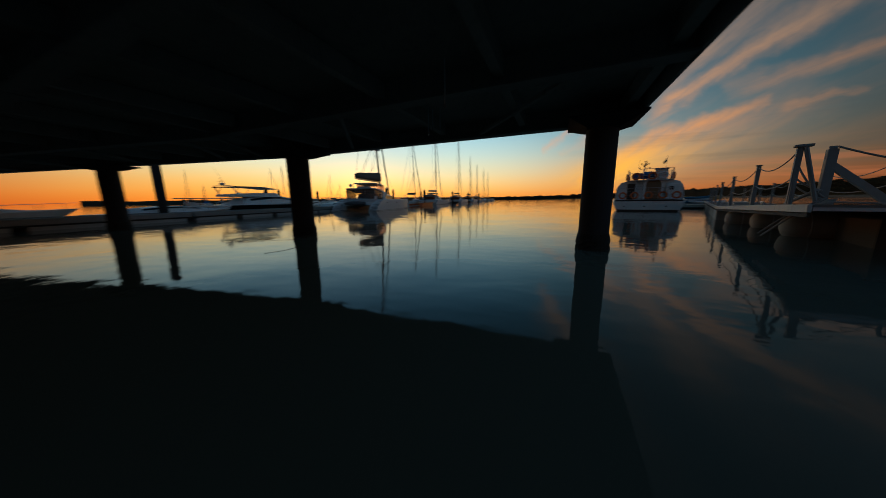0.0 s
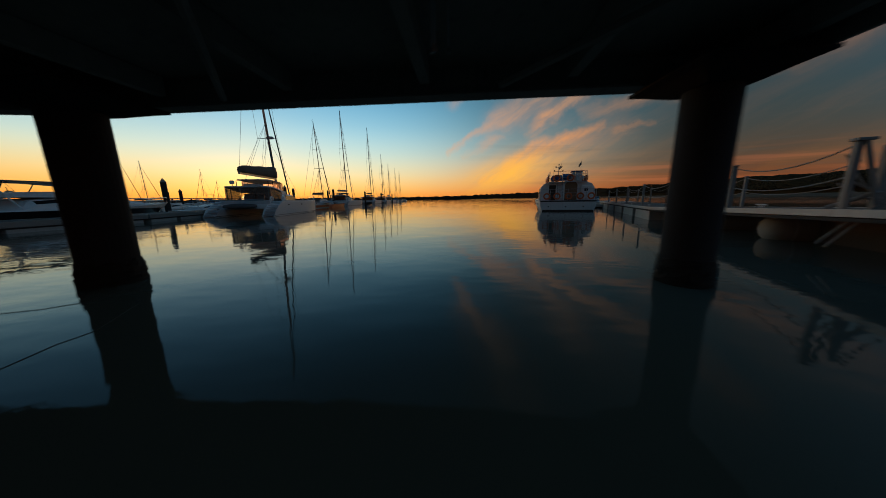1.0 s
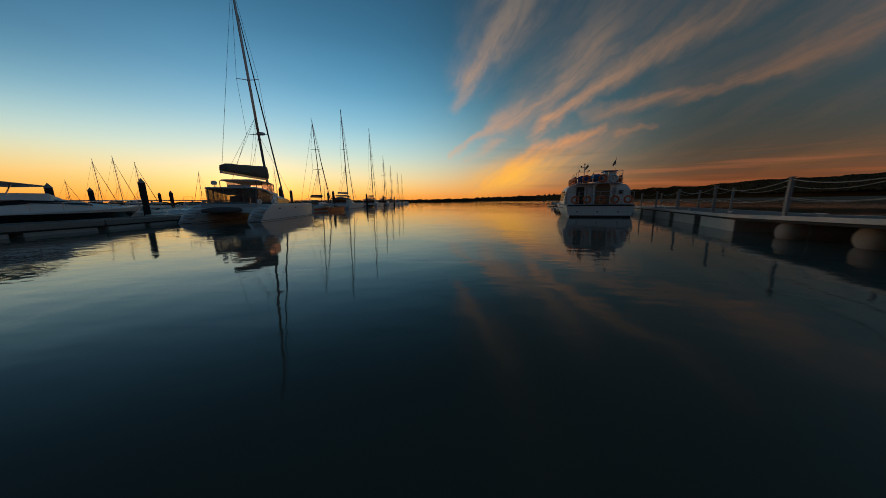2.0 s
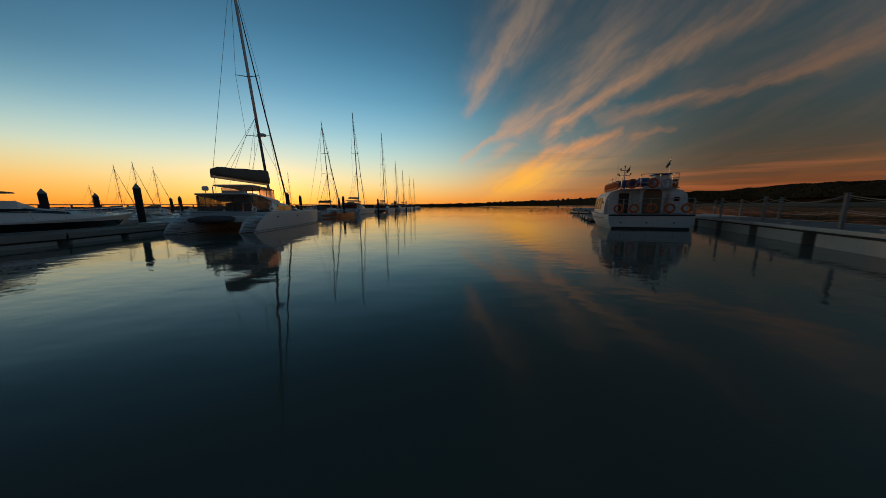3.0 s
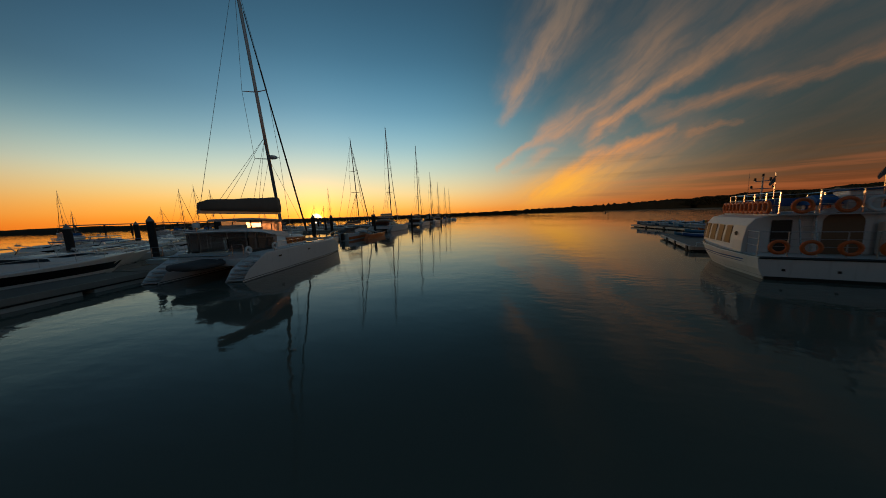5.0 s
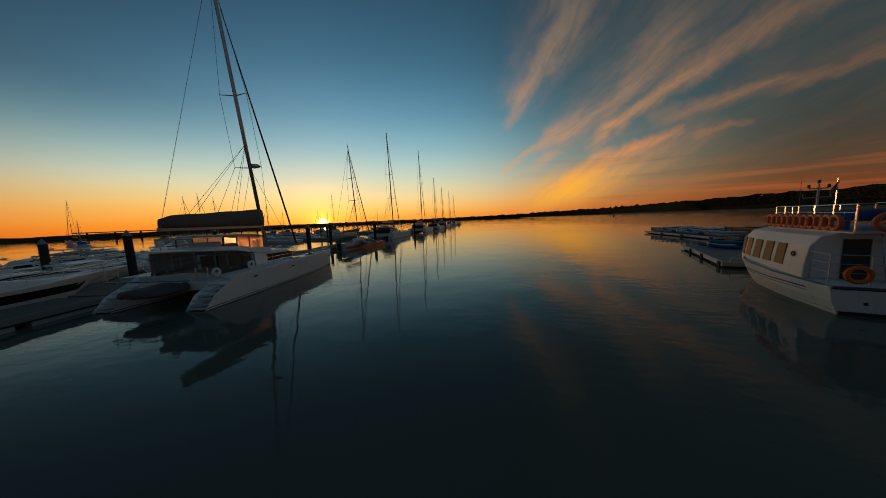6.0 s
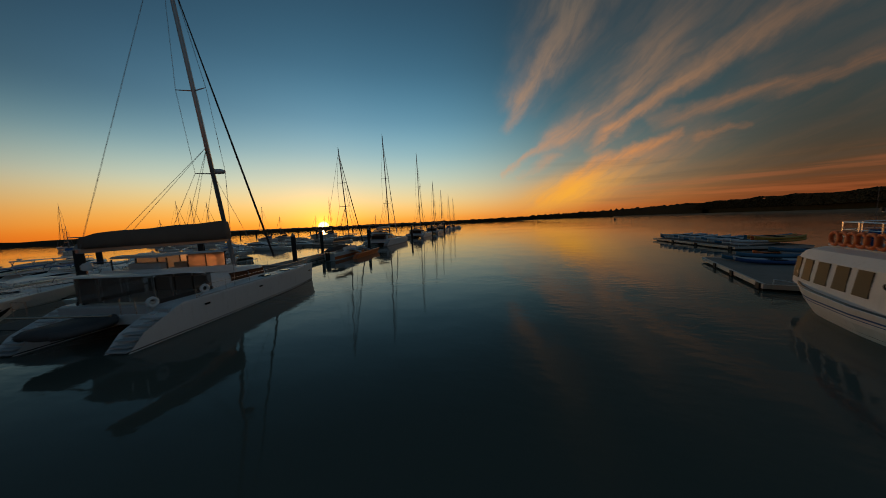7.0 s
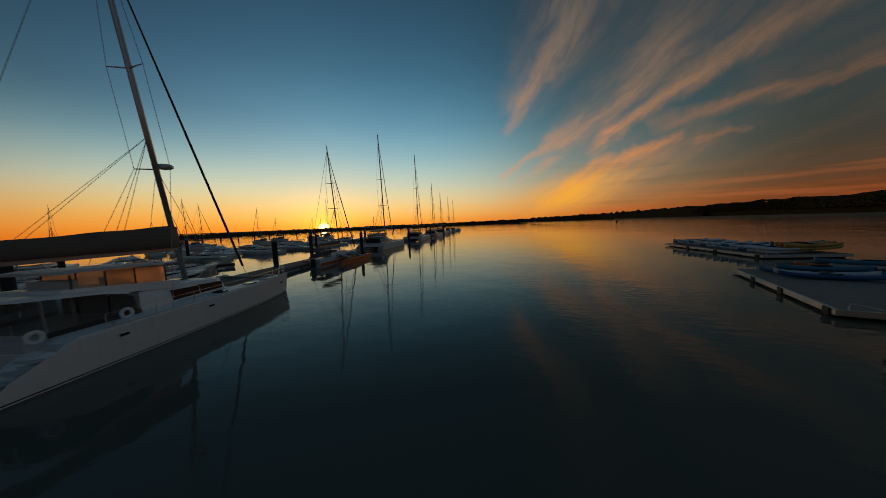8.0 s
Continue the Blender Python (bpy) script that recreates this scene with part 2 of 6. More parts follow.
SAILBAG = material("taupe_canvas", (0.15, 0.125, 0.105), 0.9, grain=14, vary=0.35, bump=0.35, streaks=0.2)
SAILCLOTH = material("pale_sailcloth", (0.55, 0.54, 0.50), 0.8, grain=10, vary=0.2, bump=0.3)
BLUECANVAS = material("blue_canvas", (0.03, 0.13, 0.34), 0.8, grain=12, vary=0.3, bump=0.3)
ORANGE = material("orange_plastic", (0.62, 0.15, 0.035), 0.5, grain=9, vary=0.25, bump=0.08, streaks=0.15)
YELLOW = material("yellow_plastic", (0.52, 0.32, 0.07), 0.5, grain=9, vary=0.25, bump=0.08)
AZURE = material("azure_plastic", (0.05, 0.19, 0.33), 0.45, grain=7, vary=0.25, bump=0.05)
PALEPLASTIC = material("pale_plastic", (0.60, 0.66, 0.70), 0.45, grain=7, vary=0.2, bump=0.05, streaks=0.15)
RUBBER = material("black_rubber", (0.02, 0.02, 0.02), 0.8, grain=20, vary=0.3, bump=0.2)
HYPALON = material("grey_rubberised_fabric", (0.10, 0.10, 0.105), 0.7, grain=9, vary=0.3, bump=0.15, streaks=0.25)
TEAK = material("teak", (0.22, 0.13, 0.07), 0.6, grain=10, vary=0.35, bump=0.2)
DECKWOOD = material("weathered_deck_boards", (0.20, 0.185, 0.17), 0.75, grain=9, vary=0.45, bump=0.4, streaks=0.25)
# deck boards in a darker tone, for the marina pontoons
DARKDECK = material("dark_marina_boards", (0.085, 0.08, 0.075), 0.8, grain=9, vary=0.45, bump=0.4, streaks=0.3)
FASCIA = material("pale_pontoon_edge", (0.50, 0.50, 0.48), 0.55, grain=6, vary=0.25, bump=0.1, streaks=0.35)
DULLBOARD = material("weathered_edge_board", (0.27, 0.26, 0.24), 0.75, grain=7, vary=0.35, bump=0.3, streaks=0.4)
CONCRETE = material("pale_concrete", (0.40, 0.40, 0.38), 0.8, grain=7, vary=0.35, bump=0.4, streaks=0.5)
PIERWOOD = material("dark_pier_timber", (0.42, 0.39, 0.35), 0.85, grain=7, vary=0.5, bump=0.5, streaks=0.4, stain=(0.02, 0.02, 0.02))
PIERSTEEL = material("rusted_pier_steel", (0.40, 0.37, 0.34), 0.8, 0.2, grain=8, vary=0.5, bump=0.4, streaks=0.5, stain=(0.10, 0.04, 0.02))
RUSTHULL = material("rusty_hull_paint", (0.055, 0.040, 0.032), 0.85, grain=6, vary=0.5, bump=0.4, streaks=0.5, stain=(0.05, 0.03, 0.02))
FOULING = material("black_fouling", (0.02, 0.018, 0.015), 0.95, grain=25, vary=0.6, bump=1.0)
PILESTEEL = material("dark_pile_paint", (0.036, 0.036, 0.038), 0.85, grain=6, vary=0.4, bump=0.25, streaks=0.4, stain=(0.04, 0.035, 0.03), ior=1.2)
POSTPAINT = material("dull_grey_post_paint", (0.24, 0.25, 0.25), 0.6, 0.1, grain=12, vary=0.3, bump=0.15, streaks=0.35)
ROPE = material("pale_rope", (0.30, 0.29, 0.27), 0.9, grain=60, vary=0.4, bump=0.6)
FABRIC_FLAG = material("faded_flag_cloth", (0.20, 0.20, 0.19), 0.9, grain=9, vary=0.4, bump=0.3)
FOLIAGE = material("dark_pine_foliage", (0.040, 0.038, 0.024), 0.95, grain=0.5, vary=0.6, bump=0.3, ior=1.05)
MARSH = material("dry_marsh", (0.17, 0.14, 0.10), 0.95, grain=0.3, vary=0.5, bump=0.6, ior=1.1)
SHOREHILL = material("far_hill", (0.040, 0.036, 0.026), 0.95, grain=0.02, vary=0.4, bump=0.3, ior=1.05)


def glass_material(name, tint, rough=0.05, alpha=1.0, ior=1.5):
    m = bpy.data.materials.new(name)
    m.use_nodes = True
    k = Tree(m.node_tree)
    p = k.t.nodes.new("ShaderNodeBsdfPrincipled")
    pos = k.node("ShaderNodeTexCoord", "Object")
    a = k.node("ShaderNodeTexNoise", 0, {"Vector": pos, "Scale": 3.0, "Detail": 4.0})
    for key, val in (("Base Color", (*tint, 1)), ("Roughness", k.math("MULTIPLY_ADD", a, 0.08, rough - 0.03)), ("IOR", ior), ("Alpha", alpha)):
        k.put(p.inputs[key], val)
    k.t.links.new(p.outputs[0], k.t.nodes.new("ShaderNodeOutputMaterial").inputs[0])
    return m


BROWNGLASS = glass_material("brown_tinted_glass", (0.024, 0.021, 0.018), 0.1, ior=1.4)
DARKGLASS = glass_material("tinted_glass", (0.012, 0.013, 0.015), ior=1.33)
# base colour lifted to stand for light inside and reflections on the panes
CABINGLASS = glass_material("dull_cabin_glass", (0.055, 0.052, 0.046), 0.3, ior=1.25)
CLEARVINYL = glass_material("clear_vinyl", (0.34, 0.27, 0.20), 0.12, 0.16)
SMOKEVINYL = glass_material("smoked_vinyl", (0.10, 0.095, 0.09), 0.25, 0.5)


def frosted_vinyl():
    """Hazy flexible window that scatters the light behind it."""
    m = bpy.data.materials.new("hazy_vinyl")
    m.use_nodes = True
    k = Tree(m.node_tree)
    pos = k.node("ShaderNodeTexCoord", "Object")
    a = k.node("ShaderNodeTexNoise", 0, {"Vector": pos, "Scale": 2.5, "Detail": 4.0})
    p = k.t.nodes.new("ShaderNodeBsdfPrincipled")
    for key, val in (("Base Color", (0.56, 0.42, 0.33, 1)), ("Roughness", k.math("MULTIPLY_ADD", a, 0.25, 0.30)), ("IOR", 1.35), ("Transmission Weight", 0.85)):
        k.put(p.inputs[key], val)
    k.t.links.new(p.outputs[0], k.t.nodes.new("ShaderNodeOutputMaterial").inputs[0])
    return m


HAZYVINYL = frosted_vinyl()


def water_material():
    m = bpy.data.materials.new("calm_harbour_water")
    m.use_nodes = True
    k = Tree(m.node_tree)
    pos = k.node("ShaderNodeNewGeometry", "Position")
    a = k.node("ShaderNodeTexNoise", 0, {"Vector": k.node("ShaderNodeVectorMath", 0, {0: pos, 1: (0.55, 1.0, 1.0)}, operation="MULTIPLY"), "Scale": 3.0, "Detail": 3.0, "Roughness": 0.5})
    b = k.node("ShaderNodeTexNoise", 0, {"Vector": pos, "Scale": 0.3, "Detail": 2.0})
    c = k.node("ShaderNodeTexNoise", 0, {"Vector": pos, "Scale": 0.035, "Detail": 2.0})
    h = k.math("ADD", k.math("MULTIPLY", a, k.step(c, 0.35, 0.65, 0.25, 0.95)), k.math("MULTIPLY", b, 2.2))
    where = k.t.nodes.new("ShaderNodeSeparateXYZ")
    k.put(where.inputs[0], pos)
    open_bay = k.step(where.outputs[0], 26.0, 60.0)
    h = k.math("MULTIPLY", h, k.math("MULTIPLY_ADD", open_bay, 1.6, 1.0))
    bmp = k.node("ShaderNodeBump", 0, {"Height": h, "Strength": 1.0, "Distance": 0.012})
    p = k.t.nodes.new("ShaderNodeBsdfPrincipled")
    for key, val in (("Base Color", (0.092, 0.104, 0.088, 1)), ("Roughness", k.math("MULTIPLY_ADD", open_bay, 0.06, 0.012)), ("IOR", 1.215), ("Normal", bmp)):
        k.put(p.inputs[key], val)
    k.t.links.new(p.outputs[0], k.t.nodes.new("ShaderNodeOutputMaterial").inputs[0])
    return m


WATER = water_material()

# ---- mesh helpers ----


def part(name, bm, mat, parent=None, label="", smooth=False):
    me = bpy.data.meshes.new(name)
    bmesh.ops.recalc_face_normals(bm, faces=bm.faces)
    if smooth:
        for f in bm.faces:
            f.smooth = True
    bm.to_mesh(me)
    bm.free()
    me.materials.append(mat)
    ob = new(name, me)
    if parent:
        ob.parent = parent
    return tagged(ob, label) if label else ob


def thing(name, m, label, category, group="", kind=""):
    ob = new(name)
    ob.empty_display_size = 0.3
    ob.matrix_basis = m
    return tagged(ob, label, category, group, kind)


def box(bm, x0, x1, y0, y1, z0, z1, bevel=0.0):
    n = len(bm.verts)
    vs = [bm.verts.new((x, y, z)) for z in (z0, z1) for y in (y0, y1) for x in (x0, x1)]
    fs = [bm.faces.new([vs[i] for i in q]) for q in ((0, 2, 3, 1), (4, 5, 7, 6), (0, 1, 5, 4), (2, 6, 7, 3), (0, 4, 6, 2), (1, 3, 7, 5))]
    if bevel:
        edges = {e for f in fs for e in f.edges}
        bmesh.ops.bevel(bm, geom=list(edges), offset=bevel, segments=2, affect="EDGES", profile=0.6)
    return bm


def tube(bm, p, q, r0, r1=None, n=8):
    p, q = Vector(p), Vector(q)
    r1 = r0 if r1 is None else r1
    w = (q - p).normalized()
    a = w.orthogonal().normalized()
    b = w.cross(a)
    rings = []
    for c, r in ((p, r0), (q, r1)):
        rings.append([bm.verts.new(c + (a * math.cos(i * 2 * math.pi / n) + b * math.sin(i * 2 * math.pi / n)) * r) for i in range(n)])
    for i in range(n):
        bm.faces.new((rings[0][i], rings[0][(i + 1) % n], rings[1][(i + 1) % n], rings[1][i]))
    bm.faces.new(rings[0][::-1])
    bm.faces.new(rings[1])
    return bm


def pipe(bm, pts, r, n=6):
    """A round bar swept along points, in one skin."""
    pts = [Vector(p) for p in pts]
    closed = (pts[0] - pts[-1]).length < 1e-6
    if closed:
        pts = pts[:-1]
    m, rings, side = len(pts), [], None
    for i, p in enumerate(pts):
        q = pts[(i + 1) % m] if closed or i < m - 1 else p
        o = pts[i - 1] if closed or i > 0 else p
        w = (q - p).normalized() + (p - o).normalized()
        w = w.normalized() if w.length > 1e-4 else (q - p).normalized()
        side = w.orthogonal() if side is None else side - w * side.dot(w)
        side = side.normalized() if side.length > 1e-4 else w.orthogonal().normalized()
        b = w.cross(side)
        rings.append([bm.verts.new(p + (side * math.cos(j * 2 * math.pi / n) + b * math.sin(j * 2 * math.pi / n)) * r) for j in range(n)])
    for i in range(m if closed else m - 1):
        c, e = rings[i], rings[(i + 1) % m]
        for j in range(n):
            bm.faces.new((c[j], c[(j + 1) % n], e[(j + 1) % n], e[j]))
    if not closed:
        bm.faces.new(rings[0][::-1])
        bm.faces.new(rings[-1])
    return bm


def loft(bm, rings, caps=True):
    """Joins rings of equal length, closed round, into one skin."""
    vs = [[bm.verts.new(p) for p in ring] for ring in rings]
    n = len(vs[0])
    for a, b in zip(vs, vs[1:]):
        for i in range(n):
            try:
                bm.faces.new((a[i], a[(i + 1) % n], b[(i + 1) % n], b[i]))
            except ValueError:
                pass
    if caps:
        bm.faces.new(vs[0][::-1])
        bm.faces.new(vs[-1])
    return bm


def ring_torus(bm, c, R, r, m=None, n=20, k=8):
    m = m or Matrix.Identity(3)
    vs = []
    for i in range(n):
        a = i * 2 * math.pi / n
        vs.append([bm.verts.new(Vector(c) + m @ Vector(((R + r * math.cos(b)) * math.cos(a), r * math.sin(b), (R + r * math.cos(b)) * math.sin(a))))
                   for b in (j * 2 * math.pi / k for j in range(k))])
    for i in range(n):
        for j in range(k):
            bm.faces.new((vs[i][j], vs[i][(j + 1) % k], vs[(i + 1) % n][(j + 1) % k], vs[(i + 1) % n][j]))
    return bm


def sag(p, q, drop, n=8):
    p, q = Vector(p), Vector(q)
    return [p.lerp(q, i / n) - Vector((0, 0, drop * 4 * (i / n) * (1 - i / n))) for i in range(n + 1)]


def hull_rings(L, half, free0, free1, draft=0.45, bow_rake=0.6, stern_rake=0.0, full=0.62, x=0.0, y0=0.0, flare=0.12, n=16, tumble=1.0):
    """Cross sections of a hull from stern (y0) to bow, y forward, waterline at z 0."""
    rings = []
    for i in range(n + 1):
        s = i / n
        w = half * (1 - max(0.0, (s - full) / (1 - full)) ** 2.1) * (0.86 + 0.14 * min(1.0, s / 0.3))
        w = max(w, 0.02)
        f = free0 + (free1 - free0) * s ** 1.5
        dr = draft * (1 - max(0.0, (s - 0.75) / 0.25) ** 2 * 0.9)
        ring = []
        for wf, z in ((0.0, -dr), (0.62 - 0.2 * s, -dr * 0.7), (0.90 - flare * s, 0.0), (0.97 - flare * s * 0.6, f * 0.45), (1.0 * tumble, f * 0.94), (0.97, f)):
            ring.append((wf * w, z, f))
        ring = ring + [(-a, z, f2) for a, z, f2 in reversed(ring[1:])]
        y = y0 + s * L
        out = []
        for a, z, f2 in ring:
            k = max(0.0, z) / max(f2, 0.01)
            out.append((x + a, y - bow_rake * (1 - k) * s ** 6 + stern_rake * k ** (1.7 if stern_rake > 0 else 1) * (1 - s) ** 6, z))
        rings.append(out)
    return rings


def between(rings, z0, z1, out=0.006):
    """A thin band on both sides of a hull between two heights: lists of (outer) points for port and starboard."""
    bands = []
    for side in (1, -1):
        low, high = [], []
        for r in rings:
            half = [p for p in r[:6]] if side == 1 else [r[0]] + [r[-j] for j in range(1, 6)]
            cx = r[0][0]
            for z, store in ((z0, low), (z1, high)):
                for p, q in zip(half, half[1:]):
                    if p[2] <= z <= q[2] and q[2] > p[2]:
                        t = (z - p[2]) / (q[2] - p[2])
                        px = p[0] + (q[0] - p[0]) * t
                        store.append((px + side * out, p[1] + (q[1] - p[1]) * t + (out if abs(px - cx) < 0.1 else 0), z))
                        break
        bands.append((low, high))
    return bands


def band_part(name, rings, z0, z1, mat, parent, lo=0.0, hi=1.0, label=""):
    for low, high in between(rings, z0, z1):
        k = min(len(low), len(high))
        a, b = int(lo * (k - 1)), int(round(hi * (k - 1)))
        bm = bmesh.new()
        vl, vh = [bm.verts.new(p) for p in low[a:b + 1]], [bm.verts.new(p) for p in high[a:b + 1]]
        for i in range(len(vl) - 1):
            bm.faces.new((vl[i], vl[i + 1], vh[i + 1], vh[i]))
        part(name, bm, mat, parent, label, True)


# ---- water, shores ----
bm = bmesh.new()
bmesh.ops.create_grid(bm, x_segments=40, y_segments=40, size=4800)
water = tagged(part("water", bm, WATER), "calm dark harbour water with soft ripples mirroring the sunset", "water", kind="structure")


def ridge(name, pts, mat, label, width, rough=0.25, step=6.0, seed=1, kind="structure", category="shore"):
    """A bank or hill along a line of (x, y, height), with an uneven top."""
    rng = random.Random(seed)
    rows = []
    for (x0, y0, h0), (x1, y1, h1) in zip(pts, pts[1:]):
        n = max(2, int(math.hypot(x1 - x0, y1 - y0) / step))
        for i in range(n):
            t = i / n
            x, y, h = x0 + (x1 - x0) * t, y0 + (y1 - y0) * t, h0 + (h1 - h0) * t
            out = Vector((x, y, 0)).normalized()
            h *= 1 + rough * (noise.noise(Vector((x * 0.03, y * 0.03, seed))) + 0.5 * noise.noise(Vector((x * 0.13, y * 0.13, seed))))
            rows.append([(Vector((x, y, 0)) + out * (o * width) + Vector((0, 0, z * h))) for o, z in ((-0.02, -0.15), (0.0, 0.02), (0.05, 0.35), (0.16, 0.8), (0.3, 1.0), (0.7, 0.9), (1.0, -0.1))])
    bm = bmesh.new()
    vs = [[bm.verts.new(p) for p in r] for r in rows]
    for a, b in zip(vs, vs[1:]):
        for i in range(len(a) - 1):
            bm.faces.new((a[i], b[i], b[i + 1], a[i + 1]))
    return tagged(part(name, bm, mat, smooth=True), label, category, kind=kind)


ridge("far_shore", [(-420, 120, 4.5), (-430, 260, 5.5), (-560, 480, 8), (-700, 800, 11), (-800, 1300, 15), (-600, 1900, 20), (-200, 2300, 25), (200, 2200, 32), (440, 1500, 31), (430, 1000, 26), (400, 700, 22)],
      SHOREHILL, "low dark wooded hills along the far shore", 120, 0.3, 12.0, 3)
ridge("marsh_bank", [(330, 1000, 1.8), (300, 700, 1.8), (240, 420, 1.7), (205, 290, 1.6), (185, 215, 1.6), (180, 170, 1.6), (185, 120, 1.6), (200, 40, 1.6), (220, -80, 1.6)],
      MARSH, "flat brown marsh along the opposite bank", 60, 0.2, 8.0, 5)


def wood(name, line, depth, count, label, seed, size):
    """A far wood: uneven crowns of many small clumps, joined."""
    rng = np.random.default_rng(seed)
    tmp = bmesh.new()
    bmesh.ops.create_icosphere(tmp, subdivisions=1, radius=1.0)
    vs, fs = np.array([v.co[:] for v in tmp.verts]), np.array([[v.index for v in f.verts] for f in tmp.faces])
    tmp.free()
    verts, faces = [], []
    for k in range(count):
        t = rng.random() * (len(line) - 1)
        i = int(t)
        (x0, y0, h0), (x1, y1, h1) = line[i], line[i + 1]
        f, back = t - i, rng.random()
        x, y = x0 + (x1 - x0) * f, y0 + (y1 - y0) * f
        r0 = math.hypot(x, y)
        x, y = x * (1 + back * depth / r0), y * (1 + back * depth / r0)
        roll = 1 + 0.10 * noise.noise(Vector((x * 0.02, y * 0.02, 1))) + 0.06 * noise.noise(Vector((x * 0.09, y * 0.09, 4)))
        h = (h0 + (h1 - h0) * f) * (0.35 + 0.65 * math.sin(min(1, back * 1.25) * math.pi / 2)) * roll
        s = size * rng.uniform(0.6, 1.15, 3) * np.array((1.5, 1.5, 0.9))
        p = (vs + rng.uniform(-0.3, 0.3, vs.shape)) * s + np.array((x, y, h - s[2] * 0.5))
        faces.append(fs + len(vs) * k)
        verts.append(p)
    me = bpy.data.meshes.new(name)
    me.from_pydata(np.concatenate(verts).tolist(), [], np.concatenate(faces).tolist())
    me.materials.append(FOLIAGE)
    me.polygons.foreach_set("use_smooth", [True] * len(me.polygons))
    return tagged(new(name, me), label, "trees", kind="stuff")


BANK = [(500, 1500, 30), (440, 1000, 26), (400, 700, 24), (320, 420, 20), (275, 290, 17.5), (248, 215, 17.5), (240, 170, 16), (246, 110, 15), (262, 30, 14), (280, -60, 13)]
ridge("wooded_hill", [(x * 1.04, y * 1.04, h * 0.94) for x, y, h in BANK], FOLIAGE, "dark pine-covered hill behind the marsh", 90, 0.12, 6.0, 8)
wood("pine_wood", BANK, 50, 16000, "dense dark pine crowns on the opposite bank", 4, 1.05)

# ---- the pier overhead ----
PIER_Y0, PIER_Y1, PIER_Z = -5.0, 8.15, 2.69


def pier_span(m, x0, x1, end, label):
    """One straight span of the pier; its water edge lies on y 8.15."""
    ob = thing("pier_span", m, label, "pier", kind="structure")
    bm = bmesh.new()
    box(bm, x0, x1, PIER_Y0, PIER_Y1, PIER_Z + 0.42, PIER_Z + 0.62, 0.02)
    part("deck", bm, PIERWOOD, ob)
    for y in (PIER_Y1 - 0.15, 5.1, 2.3, -0.4, -3.0):
        z1 = PIER_Z + 0.42
        bm = bmesh.new()
        prof = [(-0.13, 0), (0.13, 0), (0.13, 0.03), (0.015, 0.03), (0.015, 0.40), (-0.015, 0.40), (-0.015, 0.03), (-0.13, 0.03)]
        if y > 7:
            prof = [(-0.13, 0), (0.15, 0), (0.15, 0.42), (0.02, 0.42), (0.02, 0.03), (-0.13, 0.03)]
        loft(bm, [[(x, y + a, PIER_Z + b) for a, b in prof] for x in (x0, x1)])
        part("edge_beam" if y > 7 else "beam", bm, PIERSTEEL, ob)
    for x in np.arange(x1 - 0.2, x0 + 0.3, -2.03):
        bm = bmesh.new()
        box(bm, x - 0.07, x + 0.07, PIER_Y0 + 0.1, PIER_Y1 - 0.32, PIER_Z + 0.14, PIER_Z + 0.41)
        part("joist", bm, PIERWOOD, ob)
    for x in np.arange(x1 - 1.2, x0 + 0.3, -4.06):
        bm = bmesh.new()
        tube(bm, (x, 5.1, PIER_Z + 0.05), (x - 2.0, 7.75, PIER_Z + 0.05), 0.05, 0.05, 6)
        part("wind_brace", bm, PIERSTEEL, ob)
    if end:
        bm = bmesh.new()
        box(bm, x1 - 0.02, x1 + 0.03, PIER_Y0, PIER_Y1 - 0.01, PIER_Z, PIER_Z + 0.62)
        part("end_beam", bm, PIERSTEEL, ob)
    return ob


SKEW = pose(3.7, 8.15, 0, 0, 0, -2.0) @ pose(-3.7, -8.15, 0)
pier_span(SKEW, -5.6, 4.08, True, "low dark timber and steel pier head on round piles")
BEND = SKEW @ pose(-5.6, 8.15, 0, 0, 0, 10.5) @ pose(0, -8.15, 0)
pier_span(pose(0, 0, -0.008) @ BEND, -32.0, -0.02, False, "dark timber and steel pier running off at a slight bend")


def pier_pile(m, rng):
    ob = thing("pier_pile", m, "round dark pier pile with a flared square head", "pile", "pier piles")
    bm = bmesh.new()
    tube(bm, (0, 0, -3), (0, 0, 2.43), 0.335, 0.335, 28)
    part("shaft", bm, PILESTEEL, ob, smooth=False)
    bm = bmesh.new()
    loft(bm, [[(-a, -a, z), (a, -a, z), (a, a, z), (-a, a, z)] for a, z in ((0.34, 2.43), (0.60, 2.53), (0.72, 2.565), (0.72, 2.60))])
    part("pile_head", bm, PILESTEEL, ob)
    bm = bmesh.new()
    rings = []
    for z in np.arange(-1.0, 0.40, 0.05):
        swell = 0.338 + 0.02 * min(1.0, max(0.0, (0.42 - z) / 0.35))
        rings.append([((swell + rng.uniform(0, 0.038) * min(1, (0.45 - z) * 4)) * math.cos(a), (swell + rng.uniform(0, 0.038) * min(1, (0.45 - z) * 4)) * math.sin(a), z + rng.uniform(-0.02, 0.02)) for a in (j * 2 * math.pi / 22 for j in range(22))])
    loft(bm, rings)
    part("mussel_crust", bm, FOULING, ob, "rough black crust of mussels at the waterline")
    return ob


rng = random.Random(11)
for x, thick in ((3.5, 0.90), (-5.18, 1.0)):
    for y in (7.62 if x > 0 else 7.40, -2.9):
        pier_pile(SKEW @ pose(x, y, 0) @ Matrix.Diagonal((thick, thick, PIER_Z / 2.6, 1)), rng)
for x in (-9.4, -20.5, -29.5):
    for y in (7.78, -2.9):
        pier_pile(BEND @ pose(x, y, 0) @ Matrix.Diagonal((1, 1, PIER_Z / 2.6, 1)), rng)

